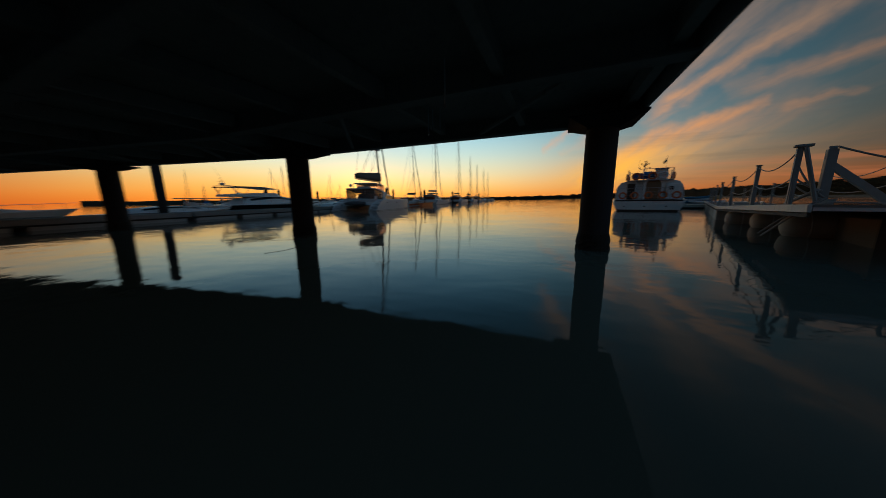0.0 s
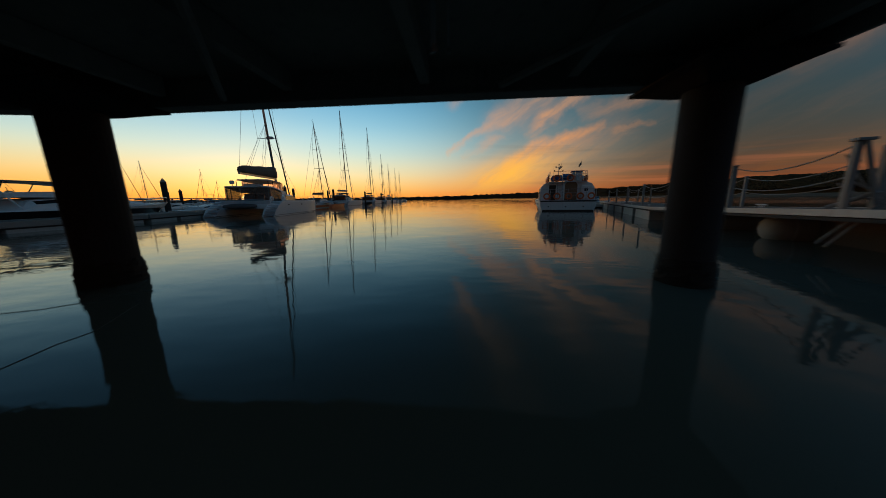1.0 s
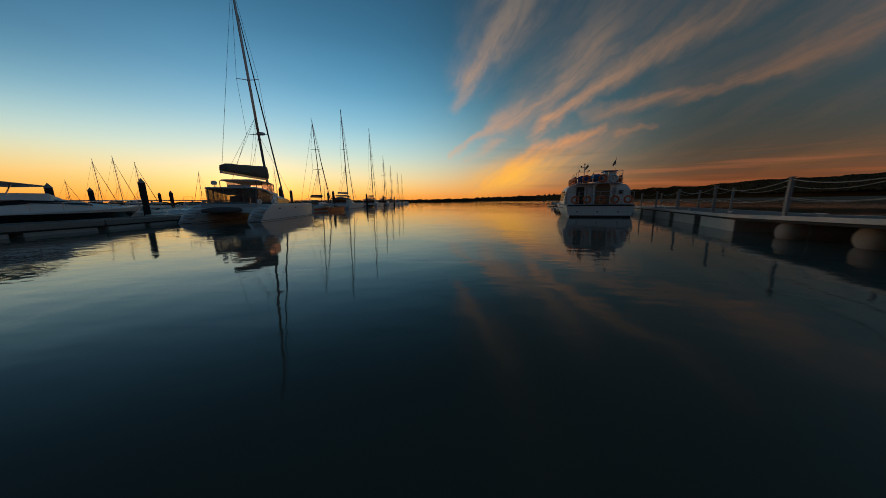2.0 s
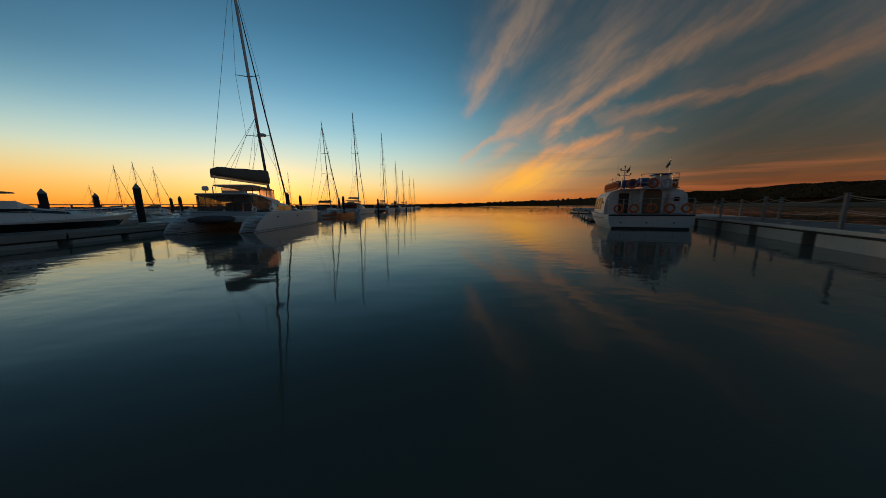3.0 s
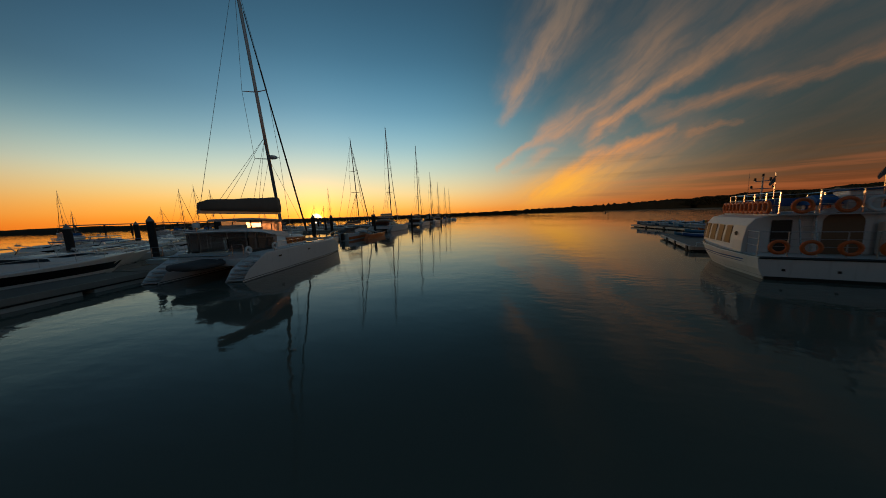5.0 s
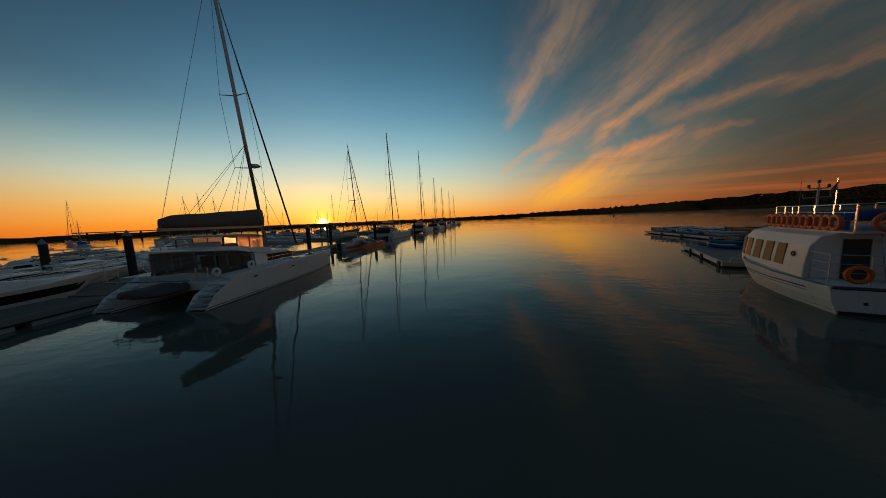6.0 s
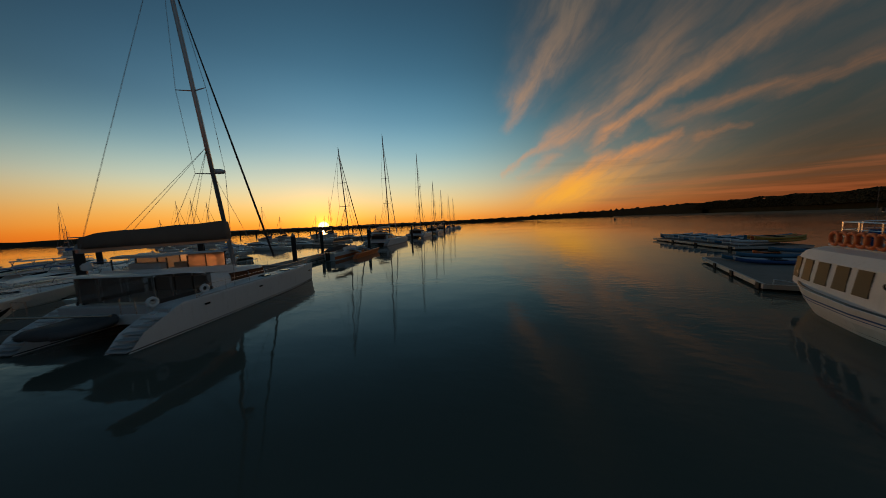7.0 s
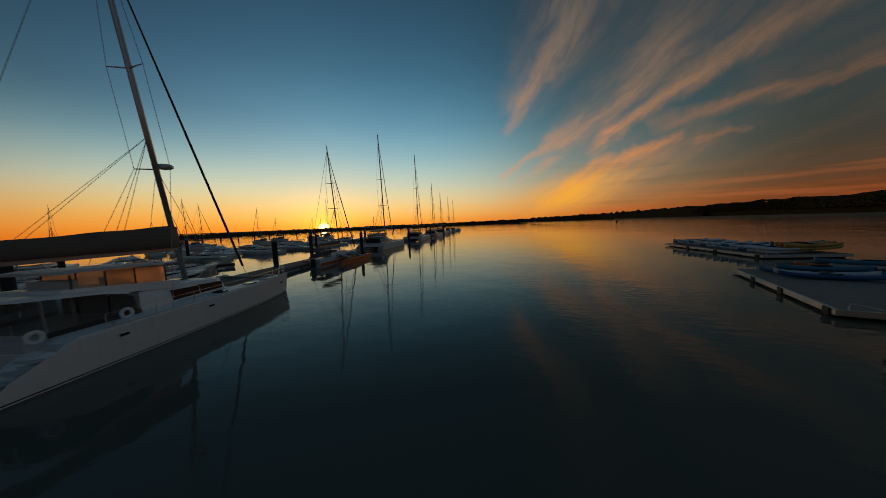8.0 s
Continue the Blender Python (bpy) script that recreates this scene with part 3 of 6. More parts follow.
# loose lines floating round the pile, pale straps under the deck
for pts in (((-6.6, 6.0), (-5.6, 6.35), (-5.0, 6.5), (-4.7, 6.62), (-4.45, 6.85), (-4.5, 7.3)), ((-3.3, 4.9), (-3.2, 5.3), (-3.24, 5.55), (-3.32, 5.85), (-3.3, 6.1), (-3.7, 6.8), (-4.5, 7.4))):
    bm = bmesh.new()
    pipe(bm, [(x, y, 0.002) for x, y in pts], 0.0035, 6)
    tagged(part("floating_line", bm, RUBBER), "thin dark mooring line floating slack on the water", "rope", "floating lines")
for x, y, drop in ((0.05, 6.45, 0.26), (0.0, 6.8, 0.1), (0.17, 6.82, 0.1), (1.0, 4.9, 0.3)):
    ob = thing("hanging_strap", pose(x, y, PIER_Z + 0.42), "short pale strap hanging under the pier deck", "strap", "hanging straps")
    bm = bmesh.new()
    box(bm, -0.012, 0.012, -0.004, 0.004, -0.30 - drop, 0.0, 0.002)
    part("band", bm, PALEPLASTIC, ob)
    bm = bmesh.new()
    box(bm, -0.02, 0.02, -0.012, 0.012, -0.36 - drop, -0.30 - drop, 0.004)
    part("buckle", bm, GALV, ob)

# ---- pontoons ----


def pontoon_section(m, L, width, top, label, group, boards=False, fascia=DULLBOARD, floats=None, lip=0.26):
    """A floating walkway section; y runs along it, its water side is at x 0, the deck lies towards +x (width may be negative)."""
    ob = thing("pontoon_section", m, label, "pontoon", group)
    x0, x1 = min(0, width), max(0, width)
    bm = bmesh.new()
    if not boards:
        box(bm, x0 + 0.04, x1 - 0.04, 0, L, top - 0.06, top - 0.005)
        part("deck", bm, DARKDECK, ob)
    else:
        box(bm, x0 + 0.06, x1 - 0.06, 0, L, top - 0.10, top - 0.04)
        part("deck_frame", bm, GALV, ob)
    for x in (x0, x1 - 0.05):
        bm = bmesh.new()
        box(bm, x, x + 0.05, 0, L, top - lip, top + 0.012, 0.008)
        part("edge_board", bm, fascia, ob)
        bm = bmesh.new()
        box(bm, x + 0.01, x + 0.04, 0, L, top - lip - 0.08, top - lip - 0.015)
        part("rubbing_strip", bm, RUBBER, ob)
    n = max(1, round(L / 3.2)) if floats is None else floats
    for i in range(n):
        a = L * i / n
        bm = bmesh.new()
        box(bm, x0 + 0.03, x1 - 0.03, a + 0.12, a + L / n - (0.32 if floats is None else 0.5), -0.45, top - lip - 0.04, 0.04)
        part("float", bm, CONCRETE, ob)
    return ob


def bollard(m):
    ob = thing("mooring_cleat", m, "small galvanised mooring cleat on the pontoon", "cleat", "mooring cleats")
    bm = bmesh.new()
    tube(bm, (0, -0.05, 0), (0, -0.05, 0.08), 0.02, 0.02, 8)
    tube(bm, (0, 0.05, 0), (0, 0.05, 0.08), 0.02, 0.02, 8)
    part("foot", bm, GALV, ob)
    bm = bmesh.new()
    tube(bm, (0, -0.17, 0.09), (0, 0.17, 0.09), 0.02, 0.02, 8)
    part("horn", bm, GALV, ob)
    return ob


def mooring_pile(x, y, top, r=0.28, tall=0.45):
    ob = thing("mooring_pile", pose(x, y, 0, 0, 0, (x * 37) % 45), "tall dark mooring pile with a pointed cap", "pile", "mooring piles")
    bm = bmesh.new()
    tube(bm, (0, 0, -3), (0, 0, top - tall), r, r, 20)
    part("shaft", bm, PILESTEEL, ob)
    bm = bmesh.new()
    tube(bm, (0, 0, top - tall), (0, 0, top), r * 1.1, 0.02, 20)
    # cap coloured paler than the shaft for the light it catches
    part("pointed_cap", bm, POSTPAINT, ob, "grey pointed cap, its pale tone standing for light")
    return ob


# main walkway on the marina side
LINE = [(-18.0, 2.0), (-20.1, 21.0), (-21.6, 26.5), (-24.4, 42.0), (-26.8, 56.0), (-31.0, 90.0), (-34.0, 140.0), (-39.0, 215.0)]
for (x0, y0), (x1, y1) in zip(LINE, LINE[1:]):
    L = math.hypot(x1 - x0, y1 - y0)
    n = max(1, round(L / 10))
    rz = -math.degrees(math.atan2(x1 - x0, y1 - y0))
    for i in range(n):
        t = i / n
        pontoon_section(pose(x0 + (x1 - x0) * t, y0 + (y1 - y0) * t, 0, 0, 0, rz), L / n - 0.1, -2.6, 0.52, "grey floating pontoon section with pale edge and concrete floats", "marina pontoons")

# ---- boats ----


def rail(ob, pts, h, wires=2, r=0.014, mat=None, name="guard_rail", lean=0.0):
    """Stanchions and wires along points at deck height."""
    for p in pts:
        bm = bmesh.new()
        tube(bm, p, (p[0], p[1], p[2] + h), r * 1.2, r, 6)
        part("stanchion", bm, mat or STEEL, ob)
    for k in range(wires):
        z = h * (1 - k / max(1, wires) * 0.9)
        bm = bmesh.new()
        pipe(bm, [(p[0], p[1], p[2] + z) for p in pts], r * (0.9 if k == 0 else 0.5), 5)
        part(name, bm, mat or STEEL, ob)


def rig(ob, base, height, rake, boom=None, spread=((0.45, 0.9), (0.7, 0.7)), thick=0.11, stays=True, bag=True, beam=2.0, bow=None, stern=None, radar=False, wire=0.012, boom_z=None, bag_h=(1.15, 0.5), bagmat=None, sweep=0.9, lift=False):
    """Mast, spreaders, stays, boom with its folded sail. base: foot; rake: metres aft per metre up."""
    bx, by, bz = base
    at = lambda z: (bx, by - rake * (z - bz), z)
    bm = bmesh.new()
    rings = []
    for z in (bz, bz + height * 0.5, bz + height * 0.93, bz + height):
        f = 1 - 0.35 * max(0, (z - bz) / height - 0.5)
        rings.append([(bx + thick * 0.62 * f * math.cos(a), at(z)[1] + thick * f * math.sin(a), z) for a in (j * math.pi / 6 for j in range(12))])
    loft(bm, rings)
    part("mast", bm, ALU, ob, smooth=True)
    bm = bmesh.new()
    tube(bm, at(bz + height), (bx, at(bz + height)[1], bz + height + 0.55), 0.012, 0.006, 5)
    tube(bm, (bx, at(bz + height)[1] + 0.1, bz + height + 0.06), (bx, at(bz + height)[1] - 0.6, bz + height + 0.16), 0.015, 0.01, 5)
    part("masthead_aerial", bm, WIRE, ob)
    tips = []
    for f, w in spread:
        z = bz + height * f
        for s in (-1, 1):
            bm = bmesh.new()
            p = at(z)
            tip = (bx + s * w, p[1] - 0.25 * w, z + 0.04)
            tube(bm, p, tip, 0.045, 0.025, 6)
            part("spreader", bm, ALU, ob)
            tips.append((s, tip))
    if stays:
        top = at(bz + height * 0.97)
        for s in (-1, 1):
            chain = [(bx + s * beam, by - sweep, base[2] - 0.6)] + [t for q, t in tips if q == s] + [top]
            bm = bmesh.new()
            pipe(bm, chain, wire, 5)
            part("shroud", bm, WIRE, ob)
            bm = bmesh.new()
            pipe(bm, [(bx + s * beam * 0.96, by - 0.2, base[2] - 0.6), at(bz + height * spread[0][0])], wire * 0.9, 5)
            part("lower_shroud", bm, WIRE, ob)
        if lift:
            bm = bmesh.new()
            pipe(bm, [(bx, at(boom_z)[1] - boom + 0.1, boom_z), top], wire, 5)
            part("topping_lift", bm, WIRE, ob)
        if bow:
            bm = bmesh.new()
            pipe(bm, [bow, at(bz + height * 0.93)], wire, 5)
            part("forestay", bm, WIRE, ob)
            bm = bmesh.new()
            a, b = Vector(bow), Vector(at(bz + height * 0.93))
            tube(bm, a.lerp(b, 0.04), a.lerp(b, 0.5), 0.085, 0.065, 8)
            tube(bm, a.lerp(b, 0.5), a.lerp(b, 0.93), 0.065, 0.03, 8)
            part("furled_headsail", bm, SAILCLOTH if bagmat else CANVAS, ob)
        if stern:
            for s in ((-1, 1) if abs(stern[0]) > 0.1 else (1,)):
                bm = bmesh.new()
                pipe(bm, [(s * stern[0] + bx, stern[1], stern[2]), top], wire, 5)
                part("backstay", bm, WIRE, ob)
    if boom:
        z = boom_z
        p = at(z)
        y1 = p[1] - boom
        bm = bmesh.new()
        box(bm, bx - 0.09, bx + 0.09, y1, p[1] - 0.06, z - 0.12, z + 0.10, 0.04)
        part("boom", bm, ALU, ob)
        if bag:
            bm = bmesh.new()
            rings = []
            for i in range(15):
                f = i / 14
                y = p[1] - 0.1 - f * (boom - 0.3)
                h = bag_h[0] + (bag_h[1] - bag_h[0]) * f + 0.022 * math.sin(f * 17) + (-0.12 if i == 14 else 0)
                w = 0.24 - 0.06 * f + 0.02 * math.sin(f * 23)
                rings.append([(bx + w, y, z + 0.08), (bx + w * 1.15, y, z + h * 0.4), (bx + w * 0.85, y, z + h * 0.93), (bx, y, z + h), (bx - w * 0.85, y, z + h * 0.93), (bx - w * 1.15, y, z + h * 0.4), (bx - w, y, z + 0.08)])
            loft(bm, rings)
            part("sail_bag", bm, bagmat or SAILBAG, ob, "canvas sail bag laced along the boom" if not bagmat else "", True)
            for s in (-1, 1):
                mid = at(bz + height * 0.42)
                for f in (0.35, 0.75):
                    bm = bmesh.new()
                    pipe(bm, [(bx + s * 0.2, p[1] - f * boom, z + bag_h[0] * 0.6), (mid[0], mid[1], mid[2])], wire * 0.85, 4)
                    part("lazy_jack", bm, WIRE, ob)
    if radar:
        z = bz + height * spread[0][0] + 0.12
        p = at(z)
        bm = bmesh.new()
        loft(bm, [[(bx + 0.38 * f * math.cos(a), p[1] + 0.55 + 0.38 * f * math.sin(a), z + dz2) for a in (j * math.pi / 8 for j in range(16))] for f, dz2 in ((0.8, 0.0), (1, 0.06), (1, 0.18), (0.75, 0.26))])
        part("radar_dome", bm, GELCOAT, ob, "white radar dome", True)
        bm = bmesh.new()
        box(bm, bx - 0.06, bx + 0.06, p[1] - 0.05, p[1] + 0.6, z - 0.06, z + 0.005)
        part("radar_bracket", bm, ALU, ob)


def catamaran(m, L=17.0, S=2.25, hw=0.62, mast_h=19.0, label="", detail=True, bagmat=None, seed=0, rake=0.14):
    """Cruising catamaran, stern at y 0, bow forward along y."""
    k = L / 17.0
    ob = thing("catamaran", m, label, "catamaran", "moored catamarans")
    for s in (-1, 1):
        rings = hull_rings(L, hw * (1 if k > 0.99 else k), 1.52 * k, 1.58 * k, 0.45, 0.35, 2.6 * k, 0.60, x=s * S, y0=-0.4 * k, flare=0.18, n=20)
        bm = bmesh.new()
        loft(bm, rings)
        hull = part("hull", bm, GELCOAT, ob, "white gelcoat hull with a dark waterline", smooth=False)
        band_part("boot_stripe", rings, -0.04, 0.10 * k, ANTIFOUL, hull)
        # swim steps cut low at the stern
        for i in range(4):
            bm = bmesh.new()
            box(bm, s * S - hw * 0.66, s * S + hw * 0.66, (-0.42 + 0.66 * i) * k, (0.5 + 0.66 * i) * k, 0.05 + 0.2 * i, (0.14 + 0.41 * i) * k, 0.025)
            part("swim_step", bm, GREYDECK, hull)
        for i in range(6):
            z = (0.28 + 0.2 * i) * k
            y = (-0.4 + 2.6 * (z / (1.52 * k)) ** 1.7) * k
            bm = bmesh.new()
            box(bm, s * S - hw * 0.60, s * S + hw * 0.60, y - 0.035, y + 0.25, z - 0.06, z, 0.012)
            part("stern_tread", bm, GREYDECK, hull)
        if detail:
            for a in (3.5, 7.9, 14.6):
                bm = bmesh.new()
                sx = s * S + s * hw * 0.995
                box(bm, min(sx, sx + s * 0.03), max(sx, sx + s * 0.03), a - 0.17, a + 0.17, 1.05, 1.15, 0.01)
                part("portlight", bm, DARKGLASS, hull)
            pts = [(s * (S + hw * 0.86), a * k, 1.53 * k) for a in (3.0, 5.0, 7.0, 9.0, 11.0)] + [(s * (S + hw * 0.6), 13.2 * k, 1.54 * k), (s * (S + 0.2), 15.2 * k, 1.55 * k), (s * S, 16.3 * k, 1.57 * k)]
            rail(ob, pts, 0.58, 2, 0.008)
            bm = bmesh.new()
            pipe(bm, [(p[0], p[1], p[2] + 0.02) for p in pts], 0.03, 6)
            part("toe_rail", bm, GREYDECK, hull)
    # bridge deck, saloon, roofs
    bm = bmesh.new()
    loft(bm, [[(-S, y * k, z0 * k), (S, y * k, z0 * k), (S, y * k, z1 * k), (-S, y * k, z1 * k)] for y, z0, z1 in ((1.3, 0.75, 1.2), (2.2, 0.72, 1.50), (8, 0.72, 1.56), (10.6, 0.8, 1.56), (11.4, 1.1, 1.5))])
    part("bridge_deck", bm, GELCOAT, ob)
    bm = bmesh.new()
    rings = []
    shape = ((5.3, 1.72, 2.42), (6.0, 1.66, 2.48), (7.0, 1.60, 2.47), (9.0, 1.54, 2.40), (10.5, 1.46, 2.30), (11.0, 1.36, 2.18), (11.3, 1.2, 1.58)) if detail else ((2.6, 1.80, 2.62), (4.0, 1.95, 2.66), (6.2, 1.95, 2.60), (7.6, 1.85, 2.42), (9.0, 1.70, 2.16), (10.4, 1.45, 1.86), (10.9, 1.35, 1.60))
    for y, w, z in shape:
        w *= S / 2.25
        rings.append([(-w, y * k, 1.50 * k), (w, y * k, 1.50 * k), (w * 0.97, y * k, (1.5 + (z - 1.5) * 0.55) * k), (w * 0.84, y * k, (z - 0.06) * k), (w * 0.7, y * k, z * k), (-w * 0.7, y * k, z * k), (-w * 0.84, y * k, (z - 0.06) * k), (-w * 0.97, y * k, (1.5 + (z - 1.5) * 0.55) * k)])
    loft(bm, rings)
    saloon = part("saloon", bm, GELCOAT, ob, "white saloon with wrap-round tinted windows")
    if detail:
        for s in (-1, 1):
            for y0, y1 in ((7.15, 8.9), (8.96, 10.7)):
                bm = bmesh.new()
                edge = lambda y, z: s * (1.60 - 0.036 * (y - 7.0) - 0.07 * (z - 1.5))
                loft(bm, [[(edge(y, z) + s * o, y, z) for y, z in ((y0, 1.64), (y1, 1.62), (y1, 2.16 - 0.03 * (y1 - 7)), (y0, 2.19 - 0.03 * (y0 - 7)))] for o in (-0.05, 0.03)])
                part("side_window", bm, BROWNGLASS, saloon, "long brown tinted side window")
        bm = bmesh.new()
        loft(bm, [[(-1.15, 11.02 + o, 2.1), (1.15, 11.02 + o, 2.1), (1.05, 11.26 + o, 1.66), (-1.05, 11.26 + o, 1.66)] for o in (-0.02, 0.05)])
        part("front_window", bm, DARKGLASS, saloon)
        for x, y in ((-0.6, 8.0), (0.6, 8.0), (0.0, 9.2)):
            bm = bmesh.new()
            box(bm, x - 0.28, x + 0.28, y - 0.25, y + 0.25, 2.38, 2.47, 0.02)
            part("roof_hatch", bm, DARKGLASS, saloon)
    else:
        for s in (-1, 1):
            for y0, y1, z0, z1 in ((2.9, 4.3, 1.78, 2.40), (4.45, 5.9, 1.78, 2.40), (6.05, 7.3, 1.76, 2.28), (7.45, 8.9, 1.72, 2.02)):
                bm = bmesh.new()
                w = 1.955 * S / 2.25
                quad = [(y0, z0), (y1, z0), (y1 - 0.06, z1 - (0.10 if y1 > 7 else 0)), (y0, z1)]
                lean = lambda y, z: s * (w * (1 - 0.10 * max(0, (z - 1.9)) / 0.6) - 0.10 * max(0, y - 6.2) * 0.95 + 0.02)
                loft(bm, [[(lean(y, z) + s * o, y * k, z * k) for y, z in quad] for o in (-0.05, 0.012)])
                part("side_window", bm, DARKGLASS, saloon)
        bm = bmesh.new()
        loft(bm, [[(-1.62, (y + o) * k, z * k) for y, z in ((9.35, 2.10),)] + [(1.62, (9.35 + o) * k, 2.10 * k), (1.46, (10.45 + o) * k, 1.84 * k), (-1.46, (10.45 + o) * k, 1.84 * k)] for o in (-0.02, 0.05)])
        part("front_window", bm, DARKGLASS, saloon)
    # hard top over the cockpit
    bm = bmesh.new()
    rings = []
    for y, w, z, h in ((1.35, 1.35, 3.0, 0.04), (1.5, 1.62, 2.98, 0.09), (2.4, 1.95, 2.92, 0.13), (3.6, 2.0, 2.80, 0.13), (4.7, 1.95, 2.58, 0.11), (5.2, 1.75, 2.46, 0.06)):
        w *= S / 2.25
        rings.append([(-w, y * k, z * k), (w, y * k, z * k), (w * 0.96, y * k, (z + h) * k), (-w * 0.96, y * k, (z + h) * k)])
    loft(bm, rings)
    part("hard_top", bm, GELCOAT, ob, "broad white hard top over the cockpit")
    for x, y in ((-1.7, 2.05), (1.7, 2.05), (-1.75, 2.9), (1.75, 2.9)):
        bm = bmesh.new()
        tube(bm, (x * S / 2.25, y * k, 1.2 * k), (x * S / 2.25, y * k, 2.92 * k), 0.045, 0.045, 8)
        part("hard_top_post", bm, GELCOAT, ob)
    # fly bridge with its canopy
    bm = bmesh.new()
    loft(bm, [[(-1.45, y * k, z0 * k), (1.45, y * k, z0 * k), (1.4, y * k, z1 * k), (-1.4, y * k, z1 * k)] for y, z0, z1 in ((2.9, 2.88, 3.14), (4.8, 2.6, 2.98), (6.4, 2.4, 2.80), (7.9, 2.2, 2.66))])
    part("fly_coaming", bm, GELCOAT, ob)
    bm = bmesh.new()
    loft(bm, [[(-1.5 * f, y * k, z * k), (1.5 * f, y * k, z * k), (1.3 * f, y * k, (z + 0.11) * k), (-1.3 * f, y * k, (z + 0.11) * k)] for y, f, z in ((3.0, 0.66, 3.74), (3.15, 0.88, 3.74), (3.7, 0.97, 3.77), (6.6, 0.97, 3.66), (7.3, 0.88, 3.58), (7.6, 0.62, 3.52))])
    part("fly_canopy", bm, GREYDECK, ob, "pale canopy over the steering seat")
    for x in (-1.35, 1.35):
        for y in (3.3, 4.5, 5.7, 7.2):
            bm = bmesh.new()
            tube(bm, (x, y * k, 2.75 * k), (x, y * k, (3.76 - 0.02 * y) * k), 0.035, 0.035, 6)
            part("canopy_post", bm, CANVAS, ob)
        bm = bmesh.new()
        loft(bm, [[(x + o, 4.55 * k, 2.98 * k), (x + o, 7.2 * k, 2.72 * k), (x + o, 7.2 * k, 3.6 * k), (x + o, 4.55 * k, 3.71 * k)] for o in (-0.006, 0.006)])
        ob2 = part("vinyl_window", bm, HAZYVINYL if detail else CLEARVINYL, ob, "clear vinyl side curtain")
        ob2.visible_shadow = False
    bm = bmesh.new()
    loft(bm, [[(-1.33, (7.24 + o) * k, 2.72 * k), (1.33, (7.24 + o) * k, 2.72 * k), (1.33, (7.24 + o) * k, 3.58 * k), (-1.33, (7.24 + o) * k, 3.58 * k)] for o in (-0.006, 0.006)])
    ob2 = part("vinyl_window", bm, HAZYVINYL if detail else CLEARVINYL, ob)
    ob2.visible_shadow = False
    bm = bmesh.new()
    box(bm, -0.9, 0.3, 6.2 * k, 6.7 * k, 2.7 * k, 3.15 * k, 0.06)
    part("helm_console", bm, GELCOAT, ob)
    bm = bmesh.new()
    box(bm, -1.0, 0.6, 3.7 * k, 4.2 * k, 2.95 * k, 3.4 * k, 0.08)
    part("helm_seat", bm, GREYDECK, ob)
    # canvas and vinyl curtains round the cockpit
    if detail:
        for x in (-1.86, 1.86):
            for y0, y1 in ((2.05, 2.95), (3.02, 4.0), (4.07, 5.25)):
                bm = bmesh.new()
                loft(bm, [[(x + o, y0, 1.62), (x + o, y1, 1.62), (x + o, y1, 2.9 - 0.035 * (y1 - 2) ** 2), (x + o, y0, 2.9 - 0.035 * (y0 - 2) ** 2)] for o in (-0.006, 0.006)])
                sheet2 = part("cockpit_curtain", bm, SMOKEVINYL, ob, "smoked vinyl cockpit curtain")
                sheet2.visible_shadow = False
            for z0, z1 in ((1.52, 1.72),):
                bm = bmesh.new()
                box(bm, x - 0.015, x + 0.015, 2.0, 5.28, z0, z1, 0.005)
                part("curtain_hem", bm, CANVAS, ob)
        for x0, x1 in ((-1.8, -0.62), (-0.56, 0.6), (0.66, 1.8)):
            bm = bmesh.new()
            loft(bm, [[(x0, 2.0 + o, 1.66), (x1, 2.0 + o, 1.66), (x1, 2.0 + o, 2.9), (x0, 2.0 + o, 2.9)] for o in (-0.006, 0.006)])
            sheet2 = part("cockpit_curtain", bm, SMOKEVINYL, ob)
            sheet2.visible_shadow = False
    # forward: net, cross beam, lockers
    bm = bmesh.new()
    tube(bm, (-S, 15.6 * k, 1.52 * k), (S, 15.6 * k, 1.52 * k), 0.10, 0.10, 10)
    part("cross_beam", bm, ALU, ob)
    bm = bmesh.new()
    box(bm, -S + 0.4, S - 0.4, 11.3 * k, 15.5 * k, 1.47 * k, 1.485 * k)
    part("trampoline", bm, CANVAS, ob)
    # cockpit aft: beam, seat, tender on its lift
    bm = bmesh.new()
    box(bm, -S + 0.3, S - 0.3, 1.35 * k, 1.8 * k, 0.85 * k, 1.62 * k, 0.06)
    part("aft_seat", bm, GREYDECK, ob)
    bm = bmesh.new()
    box(bm, -1.6 * S / 2.25, 1.6 * S / 2.25, (5.24 if detail else 2.55) * k, (5.28 if detail else 2.59) * k, 1.55 * k, (2.36 if detail else 2.55) * k, 0.01)
    part("aft_door", bm, BROWNGLASS, ob, "dark sliding door of the saloon")
    bm = bmesh.new()
    tube(bm, (-S + 0.2, -0.2, 1.62 * k), (S - 0.2, -0.2, 1.62 * k), 0.05, 0.05, 8)
    part("aft_beam", bm, STEEL, ob)
    rail(ob, [(x * S / 2.25, 0.35, 1.5 * k) for x in (-2.5, -1.9)] + [], 0.7 * k, 2, 0.016)
    rail(ob, [(x * S / 2.25, 0.35, 1.5 * k) for x in (1.9, 2.5)] + [], 0.7 * k, 2, 0.016)
